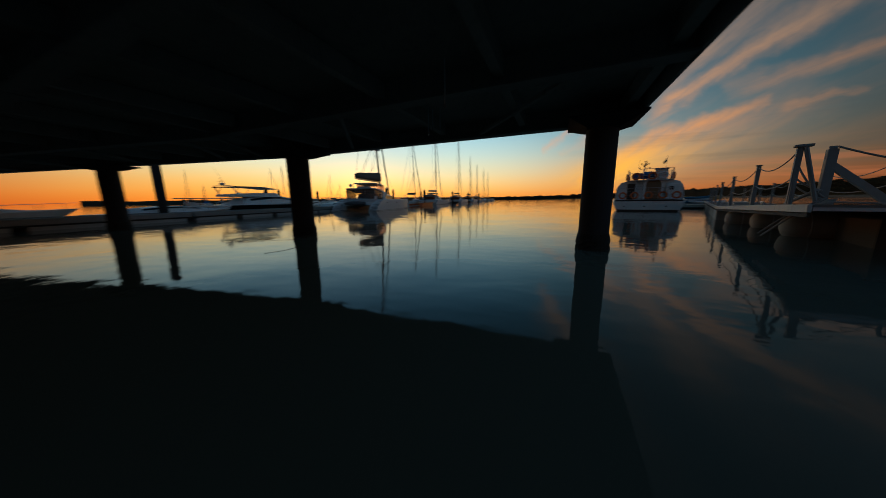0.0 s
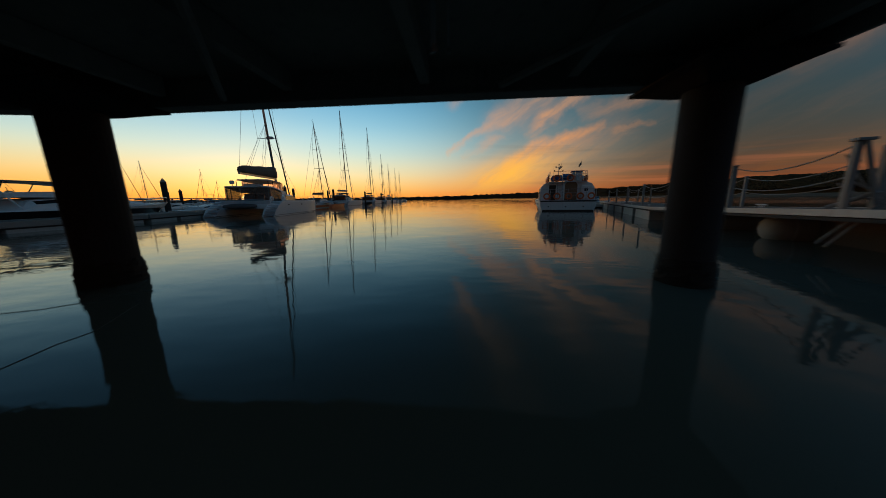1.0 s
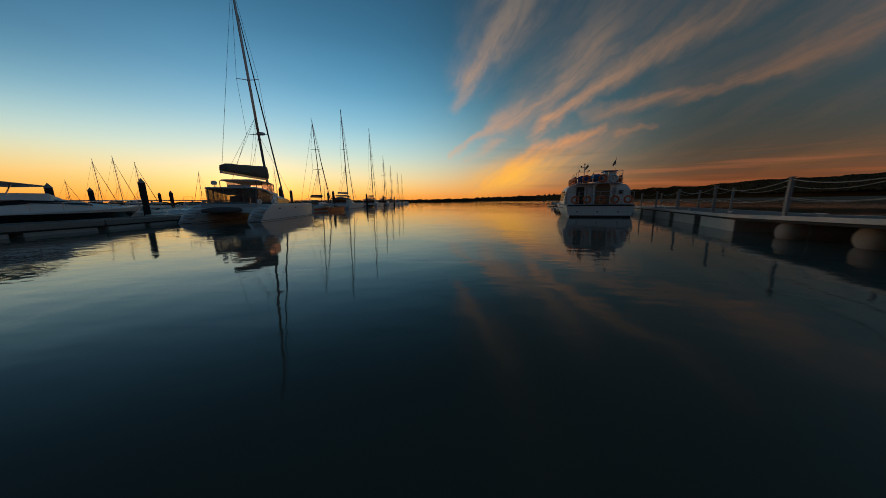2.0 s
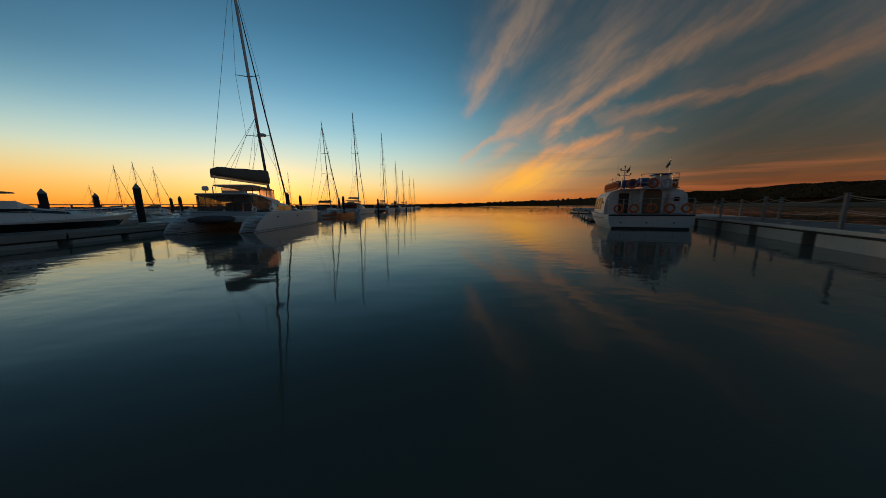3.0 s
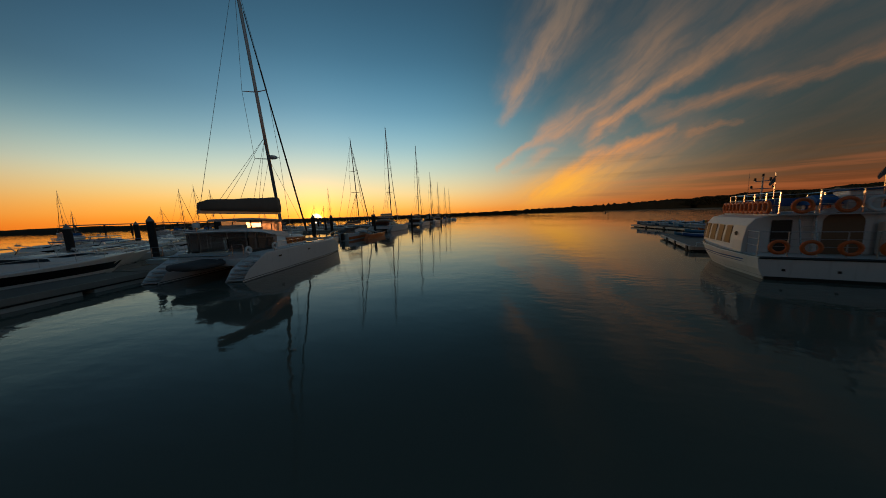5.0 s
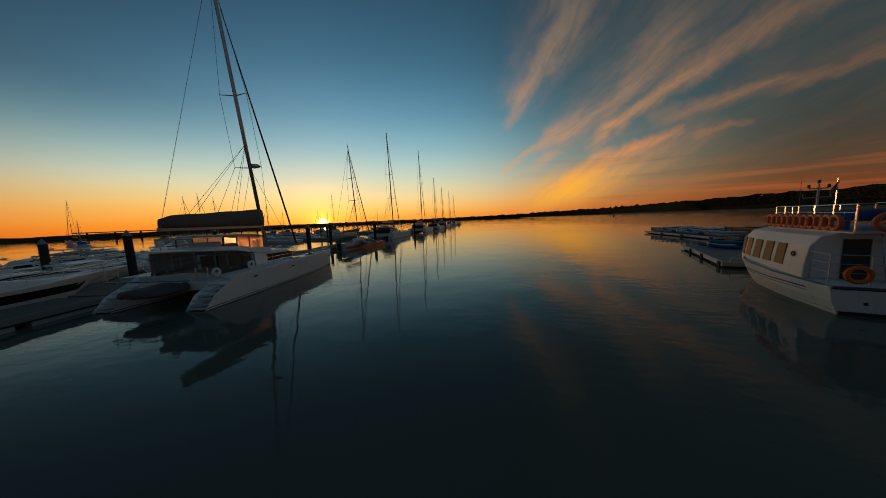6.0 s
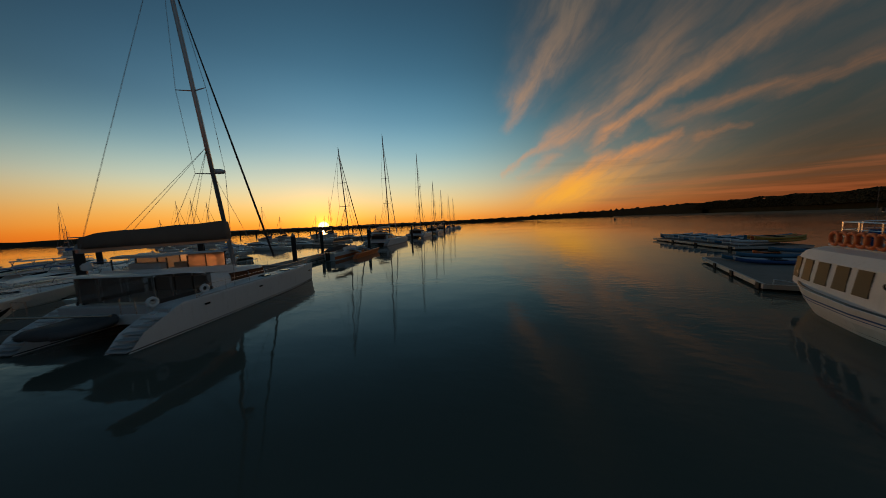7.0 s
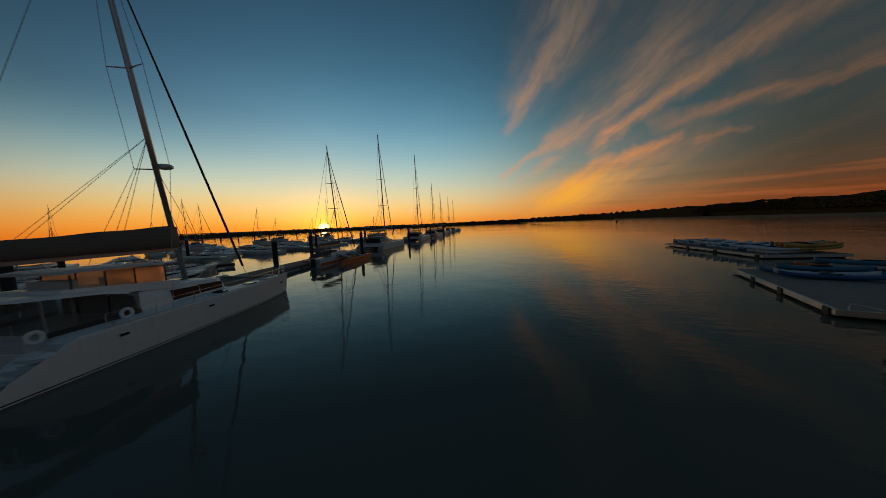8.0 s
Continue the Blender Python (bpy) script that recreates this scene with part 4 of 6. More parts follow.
    if detail:
        for x, y, z in ((2.12, 4.4, 1.76), (2.1, 1.5, 1.75)):
            bm = bmesh.new()
            ring_torus(bm, (x, y, z), 0.19, 0.075, Matrix.Rotation(radians(80), 3, "Z"))
            part("horseshoe_buoy", bm, GELCOAT, ob, "white horseshoe lifebuoy on the stern rail", True)
        bm = bmesh.new()
        loft(bm, [[(0.95 * f * math.cos(a), y, 1.05 + (0.26 if math.sin(a) > 0 else 0.3) * g * math.sin(a)) for a in (j * math.pi / 9 for j in range(18))] for y, f, g in ((-1.0, 0.45, 0.4), (-0.9, 0.75, 0.75), (-0.65, 0.94, 0.95), (-0.2, 1, 1), (0.6, 1, 1), (1.0, 0.93, 0.95), (1.25, 0.7, 0.7), (1.35, 0.4, 0.4))])
        tender = part("tender", bm, HYPALON, ob, "small grey inflatable tender lifted between the sterns", True)
        for sx in (-1, 1):
            bm = bmesh.new()
            pipe(bm, [(sx * 0.55, -0.95, 1.02), (sx * 0.86, -0.6, 1.02), (sx * 0.93, 0.2, 1.02), (sx * 0.86, 0.95, 1.04), (sx * 0.5, 1.35, 1.1)], 0.17, 10)
            part("tender_tube", bm, HYPALON, tender, "", True)
        bm = bmesh.new()
        tube(bm, (-1.2, 2.1, 2.9), (-1.2, 2.1, 3.35), 0.03, 0.03, 6)
        part("aerial_pole", bm, STEEL, ob)
        bm = bmesh.new()
        loft(bm, [[(-1.2 + 0.2 * f * math.cos(a), 2.1 + 0.2 * f * math.sin(a), z) for a in (j * math.pi / 6 for j in range(12))] for f, z in ((0.7, 3.3), (1, 3.38), (1, 3.55), (0.6, 3.66))])
        part("satellite_dome", bm, GELCOAT, ob, "", True)
    if detail:
        for s2 in (-1, 1):
            bm = bmesh.new()
            pipe(bm, [(s2 * S - 0.22, 15.0, 1.55), (s2 * S - 0.20, 15.1, 2.2), (s2 * S - 0.08, 16.2, 2.22), (s2 * S + 0.08, 16.2, 2.22), (s2 * S + 0.20, 15.1, 2.2), (s2 * S + 0.22, 15.0, 1.55)], 0.02, 6)
            pipe(bm, [(s2 * S - 0.08, 16.2, 2.22), (s2 * S - 0.06, 16.0, 1.56)], 0.016, 6)
            pipe(bm, [(s2 * S + 0.08, 16.2, 2.22), (s2 * S + 0.06, 16.0, 1.56)], 0.016, 6)
            part("bow_pulpit", bm, STEEL, ob)
            for y in (9.4, 12.0, 13.6):
                bm = bmesh.new()
                box(bm, s2 * S - 0.26, s2 * S + 0.26, y - 0.3, y + 0.3, 1.55, 1.62, 0.02)
                part("deck_hatch", bm, DARKGLASS if y < 13 else GREYDECK, ob)
            for y in (3.4, 14.4):
                bm = bmesh.new()
                tube(bm, (s2 * (S + 0.34), y - 0.18, 1.62), (s2 * (S + 0.34), y + 0.18, 1.62), 0.025, 0.025, 6)
                tube(bm, (s2 * (S + 0.34), y, 1.52), (s2 * (S + 0.34), y, 1.62), 0.03, 0.03, 6)
                part("deck_cleat", bm, STEEL, ob)
        bm = bmesh.new()
        box(bm, -0.22, 0.22, 11.5, 12.0, 1.49, 1.74, 0.05)
        part("anchor_windlass", bm, STEEL, ob)
        bm = bmesh.new()
        for s2 in (-1, 1):
            pipe(bm, [(s2 * S, 15.7, 1.58), (-0.6, 16.2, 1.30)], 0.016, 5)
        pipe(bm, [(-0.6, 16.2, 1.66), (0, 15.6, 1.55)], 0.03, 6)
        part("bridle", bm, WIRE, ob)
    rig(ob, (0, 9.95 * k, 2.0 * k), mast_h, rake, boom=(8.8 if detail else 8.1) * k, spread=((0.335, 0.95), (0.585, 0.9)), thick=0.17, beam=S * 1.12, bow=(-0.6 if detail else 0, (16.2 if detail else 15.6) * k, 1.62 * k), stern=None, radar=detail,
        wire=0.013 if detail else 0.02, sweep=3.9 * k if detail else 0.9, lift=detail, boom_z=4.33 * k, bag_h=(1.42 * k, 0.74 * k) if detail else (0.6 * k, 0.35 * k), bagmat=bagmat)
    return ob


def motor_yacht(m, L, B, label, fly=True, stripe=True, seed=0, hardtop=BLACKPAINT, category="motor yacht", detail=True):
    rng = random.Random(seed)
    ob = thing("motor_yacht", m, label, category, "moored motor boats")
    k = L / 12.0
    f0, f1 = 1.15 * k, 1.65 * k
    rings = hull_rings(L, B / 2, f0, f1, 0.5 * k, 1.5 * k, -0.3 * k, 0.45, flare=0.2, n=18)
    bm = bmesh.new()
    loft(bm, rings)
    hull = part("hull", bm, GELCOAT, ob, "white planing hull")
    band_part("boot_stripe", rings, -0.03, 0.10 * k, ANTIFOUL, hull)
    if stripe:
        band_part("hull_window", rings, 0.56 * k, 1.10 * k, DARKGLASS, hull, 0.08, 0.92, "long dark hull window")
    bm = bmesh.new()
    w = B * 0.36
    prof = ((0.18, 0.9, 0.95), (0.24, 1.0, 1.75), (0.40, 1.0, 2.0), (0.52, 0.95, 1.95), (0.66, 0.82, 1.55), (0.80, 0.6, 1.15), (0.90, 0.35, 0.98))
    rr = []
    for s, ww, h in prof:
        z0 = (f0 + (f1 - f0) * s ** 1.5) * 0.9
        z1 = z0 + (h - 0.9) * k
        rr.append([(-w * ww, s * L, z0), (w * ww, s * L, z0), (w * ww * 0.95, s * L, z0 + (z1 - z0) * 0.55), (w * ww * 0.72, s * L, z1), (-w * ww * 0.72, s * L, z1), (-w * ww * 0.95, s * L, z0 + (z1 - z0) * 0.55)])
    loft(bm, rr)
    cabin = part("cabin", bm, GELCOAT, ob)
    for sgn in (-1, 1):
        bm = bmesh.new()
        low, high = [], []
        for r in rr[1:5]:
            a, b = Vector(r[2 if sgn > 0 else 5]), Vector(r[3 if sgn > 0 else 4])
            o = Vector((sgn * 0.012, 0, 0.008))
            low.append(bm.verts.new(a.lerp(b, 0.12) + o))
            high.append(bm.verts.new(a.lerp(b, 0.72) + o))
        for i in range(3):
            bm.faces.new((low[i], low[i + 1], high[i + 1], high[i]))
        part("side_window", bm, DARKGLASS, cabin)
    bm = bmesh.new()
    a, b = rr[3], rr[4]
    vs = [Vector(a[3]).lerp(Vector(b[3]), f) * 1 for f in (0.12, 0.9)] + [Vector(a[4]).lerp(Vector(b[4]), f) for f in (0.9, 0.12)]
    bm.faces.new([bm.verts.new(v + Vector((0, 0.01, 0.015))) for v in vs])
    part("windscreen", bm, DARKGLASS, cabin)
    if fly:
        z = f0 * 0.9 + 1.1 * k
        bm = bmesh.new()
        loft(bm, [[(-w * q * 0.9, s * L, z + a), (w * q * 0.9, s * L, z + a), (w * q * 0.8, s * L, z + b), (-w * q * 0.8, s * L, z + b)] for s, q, a, b in ((0.12, 0.8, 0.0, 0.25 * k), (0.3, 1, 0, 0.45 * k), (0.5, 0.9, -0.05, 0.5 * k), (0.56, 0.7, -0.1, 0.1 * k))])
        part("fly_bridge", bm, GELCOAT, ob)
        bm = bmesh.new()
        loft(bm, [[(-w * q, s * L, z + a), (w * q, s * L, z + a), (w * q * 0.92, s * L, z + a + 0.09 * k), (-w * q * 0.92, s * L, z + a + 0.09 * k)] for s, q, a in ((0.10, 0.7, 1.02 * k), (0.15, 0.95, 1.10 * k), (0.36, 0.98, 1.14 * k), (0.50, 0.8, 0.98 * k))])
        part("hard_top", bm, hardtop, ob, "dark canopy over the fly bridge")
        for x, y in ((-0.8, 0.14), (0.8, 0.14), (-0.8, 0.36), (0.8, 0.36)):
            bm = bmesh.new()
            tube(bm, (x * w, y * L, z + 0.2 * k), (x * w * 0.95, (y + 0.03) * L, z + 1.1 * k), 0.03, 0.03, 6)
            part("canopy_post", bm, STEEL, ob)
    z = f0 * 0.9 + (2.35 if fly else 1.35) * k
    bm = bmesh.new()
    pipe(bm, [(-w * 0.9, 0.2 * L, f0), (-w * 0.75, 0.12 * L, z), (w * 0.75, 0.12 * L, z), (w * 0.9, 0.2 * L, f0)], 0.05, 6)
    part("radar_arch", bm, GELCOAT, ob)
    bm = bmesh.new()
    tube(bm, (0, 0.12 * L, z), (0, 0.11 * L, z + 0.9 * k), 0.025, 0.015, 6)
    tube(bm, (-0.35, 0.115 * L, z + 0.45 * k), (0.35, 0.115 * L, z + 0.45 * k), 0.02, 0.02, 6)
    tube(bm, (0.5, 0.12 * L, z), (0.55, 0.05 * L, z + 1.9 * k), 0.012, 0.006, 5)
    part("aerial_mast", bm, WIRE, ob)
    bm = bmesh.new()
    loft(bm, [[(0.22 * f * math.cos(a), 0.12 * L + 0.22 * f * math.sin(a), zz) for a in (j * math.pi / 5 for j in range(10))] for f, zz in ((0.8, z + 0.1), (1, z + 0.16), (0.9, z + 0.3), (0.4, z + 0.38))])
    part("radar_dome", bm, GELCOAT, ob, "", True)
    if detail:
        pts = []
        for r in rings[7:]:
            p = r[5]
            pts.append((p[0] * 0.93, p[1] - 0.05, p[2]))
        full = pts + [(-x, y, z2) for x, y, z2 in reversed(pts)]
        bm = bmesh.new()
        pipe(bm, [(x, y, z2 + 0.6 * k) for x, y, z2 in full], 0.016, 5)
        part("bow_rail", bm, STEEL, ob)
        for p in full[::2]:
            bm = bmesh.new()
            tube(bm, p, (p[0], p[1], p[2] + 0.6 * k), 0.012, 0.012, 5)
            part("stanchion", bm, STEEL, ob)
        bm = bmesh.new()
        box(bm, -B * 0.4, B * 0.4, -0.9 * k, 0.05, 0.28 * k, 0.36 * k, 0.02)
        part("swim_platform", bm, TEAK, ob)
    return ob


def sailing_boat(m, L, B, mast_h, label, seed=0, bagmat=None, rake=0.03):
    rng = random.Random(seed)
    ob = thing("sailing_boat", m, label, "sailing boat", "moored sailing boats")
    k = L / 11.0
    rings = hull_rings(L, B / 2, 1.05 * k, 1.25 * k, 0.5 * k, 0.9 * k, -0.4 * k, 0.42, flare=0.2, n=14)
    bm = bmesh.new()
    loft(bm, rings)
    hull = part("hull", bm, GELCOAT, ob)
    band_part("stripe", rings, 0.72 * k, 0.82 * k, BLUEPAINT, hull)
    bm = bmesh.new()
    loft(bm, [[(-w * B, s * L, 1.0 * k), (w * B, s * L, 1.0 * k), (w * B * 0.8, s * L, z * k), (-w * B * 0.8, s * L, z * k)] for s, w, z in ((0.28, 0.30, 1.5), (0.5, 0.30, 1.62), (0.66, 0.22, 1.5), (0.74, 0.12, 1.25))])
    cabin = part("coach_roof", bm, GELCOAT, ob)
    for s in (-1, 1):
        bm = bmesh.new()
        box(bm, s * B * 0.288 - 0.02, s * B * 0.288 + 0.02, 0.32 * L, 0.6 * L, 1.2 * k, 1.38 * k)
        part("side_window", bm, DARKGLASS, cabin)
    bm = bmesh.new()
    loft(bm, [[(-B * 0.28, s * L, 1.3 * k), (B * 0.28, s * L, 1.3 * k), (B * 0.24, s * L, z * k), (-B * 0.24, s * L, z * k)] for s, z in ((0.24, 2.1), (0.31, 2.15), (0.38, 1.6))])
    part("spray_hood", bm, BLUECANVAS if seed % 2 else CANVAS, ob)
    rail(ob, [(r[5][0] * 0.94, r[5][1], r[5][2]) for r in rings[1::3]], 0.55 * k, 1, 0.013)
    rail(ob, [(-r[5][0] * 0.94, r[5][1], r[5][2]) for r in rings[1::3]], 0.55 * k, 1, 0.013)
    rig(ob, (0, 0.56 * L, 1.5 * k), mast_h, rake, boom=0.38 * L, spread=((0.4, 0.6 * k), (0.7, 0.5 * k)), thick=0.09, beam=B * 0.46, bow=(0, 0.97 * L, 1.3 * k), stern=(0.0, 0.3, 1.1 * k),
        wire=0.018, boom_z=2.5 * k, bag_h=(0.55, 0.3), bagmat=bagmat)
    return ob


# the large catamaran beside the fairway
catamaran(pose(-17.97, 26.1, 0, 0, 0, 11.0) @ Matrix.Diagonal((1, 0.78, 0.86, 1)), 17.0, 2.27, 0.60, 21.0, "large white cruising catamaran with dark sail bag moored at the pontoon")

LOW = Matrix.Diagonal((1, 1, 0.66, 1))

# further catamarans along the fairway
catamaran(pose(-28.8, 69.9, 0, 0, 0, 3.0), 14.5, 2.4, 0.62, 22.6, "white cruising catamaran with a pale sail bag on the outer berth", False, SAILCLOTH, 2, 0.04)
catamaran(pose(-30.6, 98.5, 0, 0, 0, 3.0), 14.0, 2.6, 0.66, 25.5, "white catamaran with canvas cockpit enclosure", False, None, 3, 0.03)
catamaran(pose(-32.3, 122.4, 0, 0, 0, 3.0), 14.0, 2.6, 0.66, 20.1, "white catamaran moored further down the fairway", False, None, 4, 0.03)
catamaran(pose(-34.4, 144.4, 0, 0, 0, 3.0), 14.0, 2.6, 0.66, 18.9, "white catamaran moored further down the fairway", False, SAILCLOTH, 5, 0.03)
sailing_boat(pose(-35.7, 168.2, 0, 0, 0, 3.0), 13.0, 4.0, 19.0, "white sailing yacht far down the fairway", 1)
sailing_boat(pose(-37.6, 191.2, 0, 0, 0, 3.0), 13.0, 4.0, 19.5, "white sailing yacht at the end of the row", 2)
motor_yacht(pose(-37.6, 210.0, 0, 0, 0, 3.0) @ LOW, 11.0, 4.0, "small white motor cruiser at the end of the row", True, False, 7, GELCOAT, detail=False)


def trimaran(m):
    ob = thing("trimaran", m, "grey trimaran with orange side floats and folded cover", "trimaran")
    rings = hull_rings(10.5, 0.85, 0.95, 1.15, 0.35, 0.5, -0.3, 0.45, flare=0.2, n=14)
    bm = bmesh.new()
    loft(bm, rings)
    hull = part("main_hull", bm, PALEPLASTIC, ob)
    band_part("hull_stripe", rings, 0.10, 0.50, ORANGE, hull)
    for s in (-1, 1):
        r2 = hull_rings(9.0, 0.34, 0.62, 0.72, 0.25, 0.9, 0.8, 0.40, x=s * 2.7, y0=1.2, flare=0.1, n=14)
        bm = bmesh.new()
        loft(bm, r2)
        part("side_float", bm, ORANGE, ob, "long orange float")
        for y in (3.6, 6.6):
            bm = bmesh.new()
            pipe(bm, [(0, y, 1.05), (s * 1.4, y - 0.15, 1.15), (s * 2.7, y - 0.3, 0.70)], 0.13, 8)
            part("cross_beam", bm, PALEPLASTIC, ob)
        bm = bmesh.new()
        box(bm, min(s * 0.8, s * 2.5), max(s * 0.8, s * 2.5), 3.6, 6.4, 0.92, 0.935)
        part("net", bm, CANVAS, ob)
    bm = bmesh.new()
    loft(bm, [[(-w, y, 0.9), (w, y, 0.9), (w * 0.8, y, z), (-w * 0.8, y, z)] for y, w, z in ((2.5, 0.6, 1.45), (4.5, 0.65, 1.6), (6.5, 0.55, 1.45), (7.6, 0.3, 1.1))])
    part("cabin", bm, PALEPLASTIC, ob)
    bm = bmesh.new()
    loft(bm, [[(-0.5, y, z), (0.5, y, z), (0.32, y, z + h), (-0.32, y, z + h)] for y, z, h in ((-0.6, 1.2, 0.15), (0.8, 1.25, 0.5), (2.6, 1.35, 0.45), (4.2, 1.5, 0.2))])
    part("canvas_cover", bm, CANVAS, ob)
    bm = bmesh.new()
    box(bm, -0.2, 0.2, -0.75, -0.35, 0.1, 1.1, 0.05)
    part("outboard_motor", bm, BLACKPAINT, ob)
    rail(ob, [(0.7, 0.3, 1.0), (-0.7, 0.3, 1.0)], 0.6, 2, 0.014)
    rig(ob, (0, 5.6, 1.5), 13.6, 0.10, boom=4.6, spread=((0.42, 0.8), (0.66, 0.7)), thick=0.10, beam=2.4, bow=(0, 10.2, 1.2), stern=(2.5, 2.5, 0.8), wire=0.018, boom_z=2.4, bag_h=(0.45, 0.3))
    return ob


trimaran(pose(-24.3, 49.7, 0, 0, 0, 6.0))

# motor yachts along the near walkway and the rows behind it
motor_yacht(pose(-26.0, 16.0, 0, 0, 0, 6) @ Matrix.Diagonal((1, 1, 0.74, 1)), 13.0, 4.0, "white motor yacht with a long black hull window and dark canopy", True, True, 1)
motor_yacht(pose(-22.9, 8.4, 0, 0, 0, 0) @ LOW, 7.7, 3.0, "white sports cruiser with an open cockpit and radar arch", False, True, 2)
motor_yacht(pose(-23.2, -1.8, 0, 0, 0, 0) @ LOW, 9.9, 3.5, "white motor yacht with fly bridge", True, False, 3, GELCOAT)
motor_yacht(pose(-28.1, 19.0, 0, 0, 0, 6) @ LOW, 10.3, 3.6, "white fly bridge yacht in the second row", True, False, 4, GELCOAT)
motor_yacht(pose(-32.2, 22.7, 0, 0, 0, 8) @ LOW, 10.8, 3.8, "white motor cruiser with a pale windscreen cover", False, False, 5)
motor_yacht(pose(-37.6, 24.0, 0, 0, 0, 10) @ LOW, 9.5, 3.4, "white motor cruiser in the back row", True, True, 6)
motor_yacht(pose(-34.8, 28.9, 0, 0, 0, 12) @ LOW, 8.2, 3.0, "white motor cruiser with fly bridge beside the second pontoon", True, False, 8, GELCOAT)
motor_yacht(pose(-27.8, 30.6, 0, 0, 0, 10) @ LOW, 7.7, 2.8, "small white motor cruiser with an open top", False, False, 9)
rng = random.Random(23)
for i, (x, y, L, rz) in enumerate(((-36.0, 34.6, 9.0, 14), (-41.5, 30.8, 9.5, 16), (-45.5, 35.5, 9.0, 18), (-52.5, 37.5, 10.0, 24), (-47.5, 44.0, 9.0, 22), (-56.0, 33.5, 9.5, 26), (-60.5, 38.5, 10.0, 30), (-41.8, 37.2, 8.6, 40), (-47.6, 33.1, 9.5, 30), (-32.2, 36.4, 8.6, 14), (-37.2, 41.4, 8.2, 14), (-51.7, 45.5, 9.5, 60), (-58.4, 41.4, 10.3, 50), (-63.3, 53.8, 9.5, 80),
                                    (-50.1, 58.8, 8.6, 95), (-55.0, 63.8, 9.5, 85), (-48.4, 68.8, 9.5, 100), (-61.7, 70.4, 10.3, 90), (-70.0, 65.5, 9.5, 75), (-50.1, 78.7, 8.6, 100), (-58.4, 83.7, 10.3, 95), (-68.3, 82.1, 9.5, 85),
                                    (-47.6, 90.4, 9.5, 100), (-55.0, 97.0, 10.3, 95), (-65.0, 95.3, 9.5, 88), (-46.7, 105.3, 9.5, 100), (-56.7, 110.3, 10.3, 95), (-76.6, 78.7, 10.3, 80), (-81.6, 67.1, 9.5, 70), (-73.3, 102.0, 9.5, 90))):
    motor_yacht(pose(x, y, 0, 0, 0, rz + rng.uniform(-5, 5)) @ LOW, L, L * 0.34, ("white motor cruiser lying in the crowded marina" if i % 3 else "white motor yacht with a canvas top in the crowded marina"),
                i % 2 == 0, i % 4 == 1, 40 + i, (GELCOAT, CANVAS, BLUECANVAS)[i % 3], detail=i < 12)
for i, (x, y, L, h, rz) in enumerate(((-172.0, 88.0, 14.0, 16.8, 80), (-121.1, 89.0, 11.0, 14.5, -80), (-114.1, 89.0, 11.0, 15.2, -80), (-107.1, 89.0, 11.0, 13.3, -80), (-80.7, 125.1, 15.0, 16.6, 30), (-94.7, 109.0, 11.0, 12.8, 80),
                                       (-106.4, 129.0, 11.0, 9.9, 80), (-93.8, 139.0, 11.0, 9.7, 80), (-142.0, 96.0, 10.0, 9.0, -80), (-79.1, 126.9, 9.5, 8.3, 90), (-65.0, 150.0, 10.3, 8.9, 90), (-124.8, 68.8, 9.5, 7.1, 70))):
    sailing_boat(pose(x, y, 0, 0, 0, rz), L, L * 0.33, h, "white sailing yacht among the marina berths", i)

# walkways of the back rows
for x0, y0, L, rz in ((-39.3, 27.3, 31.0, 25), (-37.6, 50.5, 34.4, 62), (-40.1, 73.8, 38.7, 80), (-40.1, 100.3, 43.0, 85)):
    n = round(L / 10)
    for i in range(n):
        a = radians(rz)
        pontoon_section(pose(x0 - math.sin(a) * i * L / n, y0 + math.cos(a) * i * L / n, 0, 0, 0, rz), L / n - 0.1, -1.8, 0.5, "grey floating pontoon section among the berths", "marina pontoons")
for x, y, top in ((-21.3, 11.0, 4.33), (-30.7, 31.9, 3.9), (-38.6, 30.8, 3.5), (-26.7, 46.5, 3.85), (-33.2, 59.6, 4.08), (-36.2, 81.6, 4.33), (-26.6, 63.8, 4.0), (-27.6, 88.7, 4.16), (-29.1, 113.6, 4.33), (-30.5, 139.3, 4.49), (-50.1, 52.2, 3.83),
                  (-61.7, 60.5, 4.0), (-68.3, 101.6, 4.33), (-53.4, 85.4, 4.0), (-48.4, 40.6, 3.75)):
    mooring_pile(x, y, top, 0.25)

# the long footbridge on piles beyond the marina
bridge = thing("footbridge", pose(0, 0, 0), "long low footbridge on piles across the water", "bridge", kind="structure")
B0, B1 = Vector((-330, 150, 0)), Vector((-120, 520, 0))
side = (B1 - B0).normalized().cross(Vector((0, 0, 1)))
bm = bmesh.new()
loft(bm, [[p + side * 1.5 + Vector((0, 0, 5.5)), p + side * 1.5 + Vector((0, 0, 6.3)), p - side * 1.5 + Vector((0, 0, 6.3)), p - side * 1.5 + Vector((0, 0, 5.5))] for p in (B0, B1)])
part("deck", bm, PIERWOOD, bridge)
for i in range(30):
    p = B0.lerp(B1, (i + 0.5) / 30)
    bm = bmesh.new()
    tube(bm, p + Vector((0, 0, -2)), p + Vector((0, 0, 5.5)), 0.6, 0.6, 8)
    part("pile", bm, PILESTEEL, bridge)

# ---- the passenger boat ----


def life_ring(bm, c, turn, R=0.29, r=0.075):
    return ring_torus(bm, c, R, r, Matrix.Rotation(turn, 3, "Z"), 22, 8)


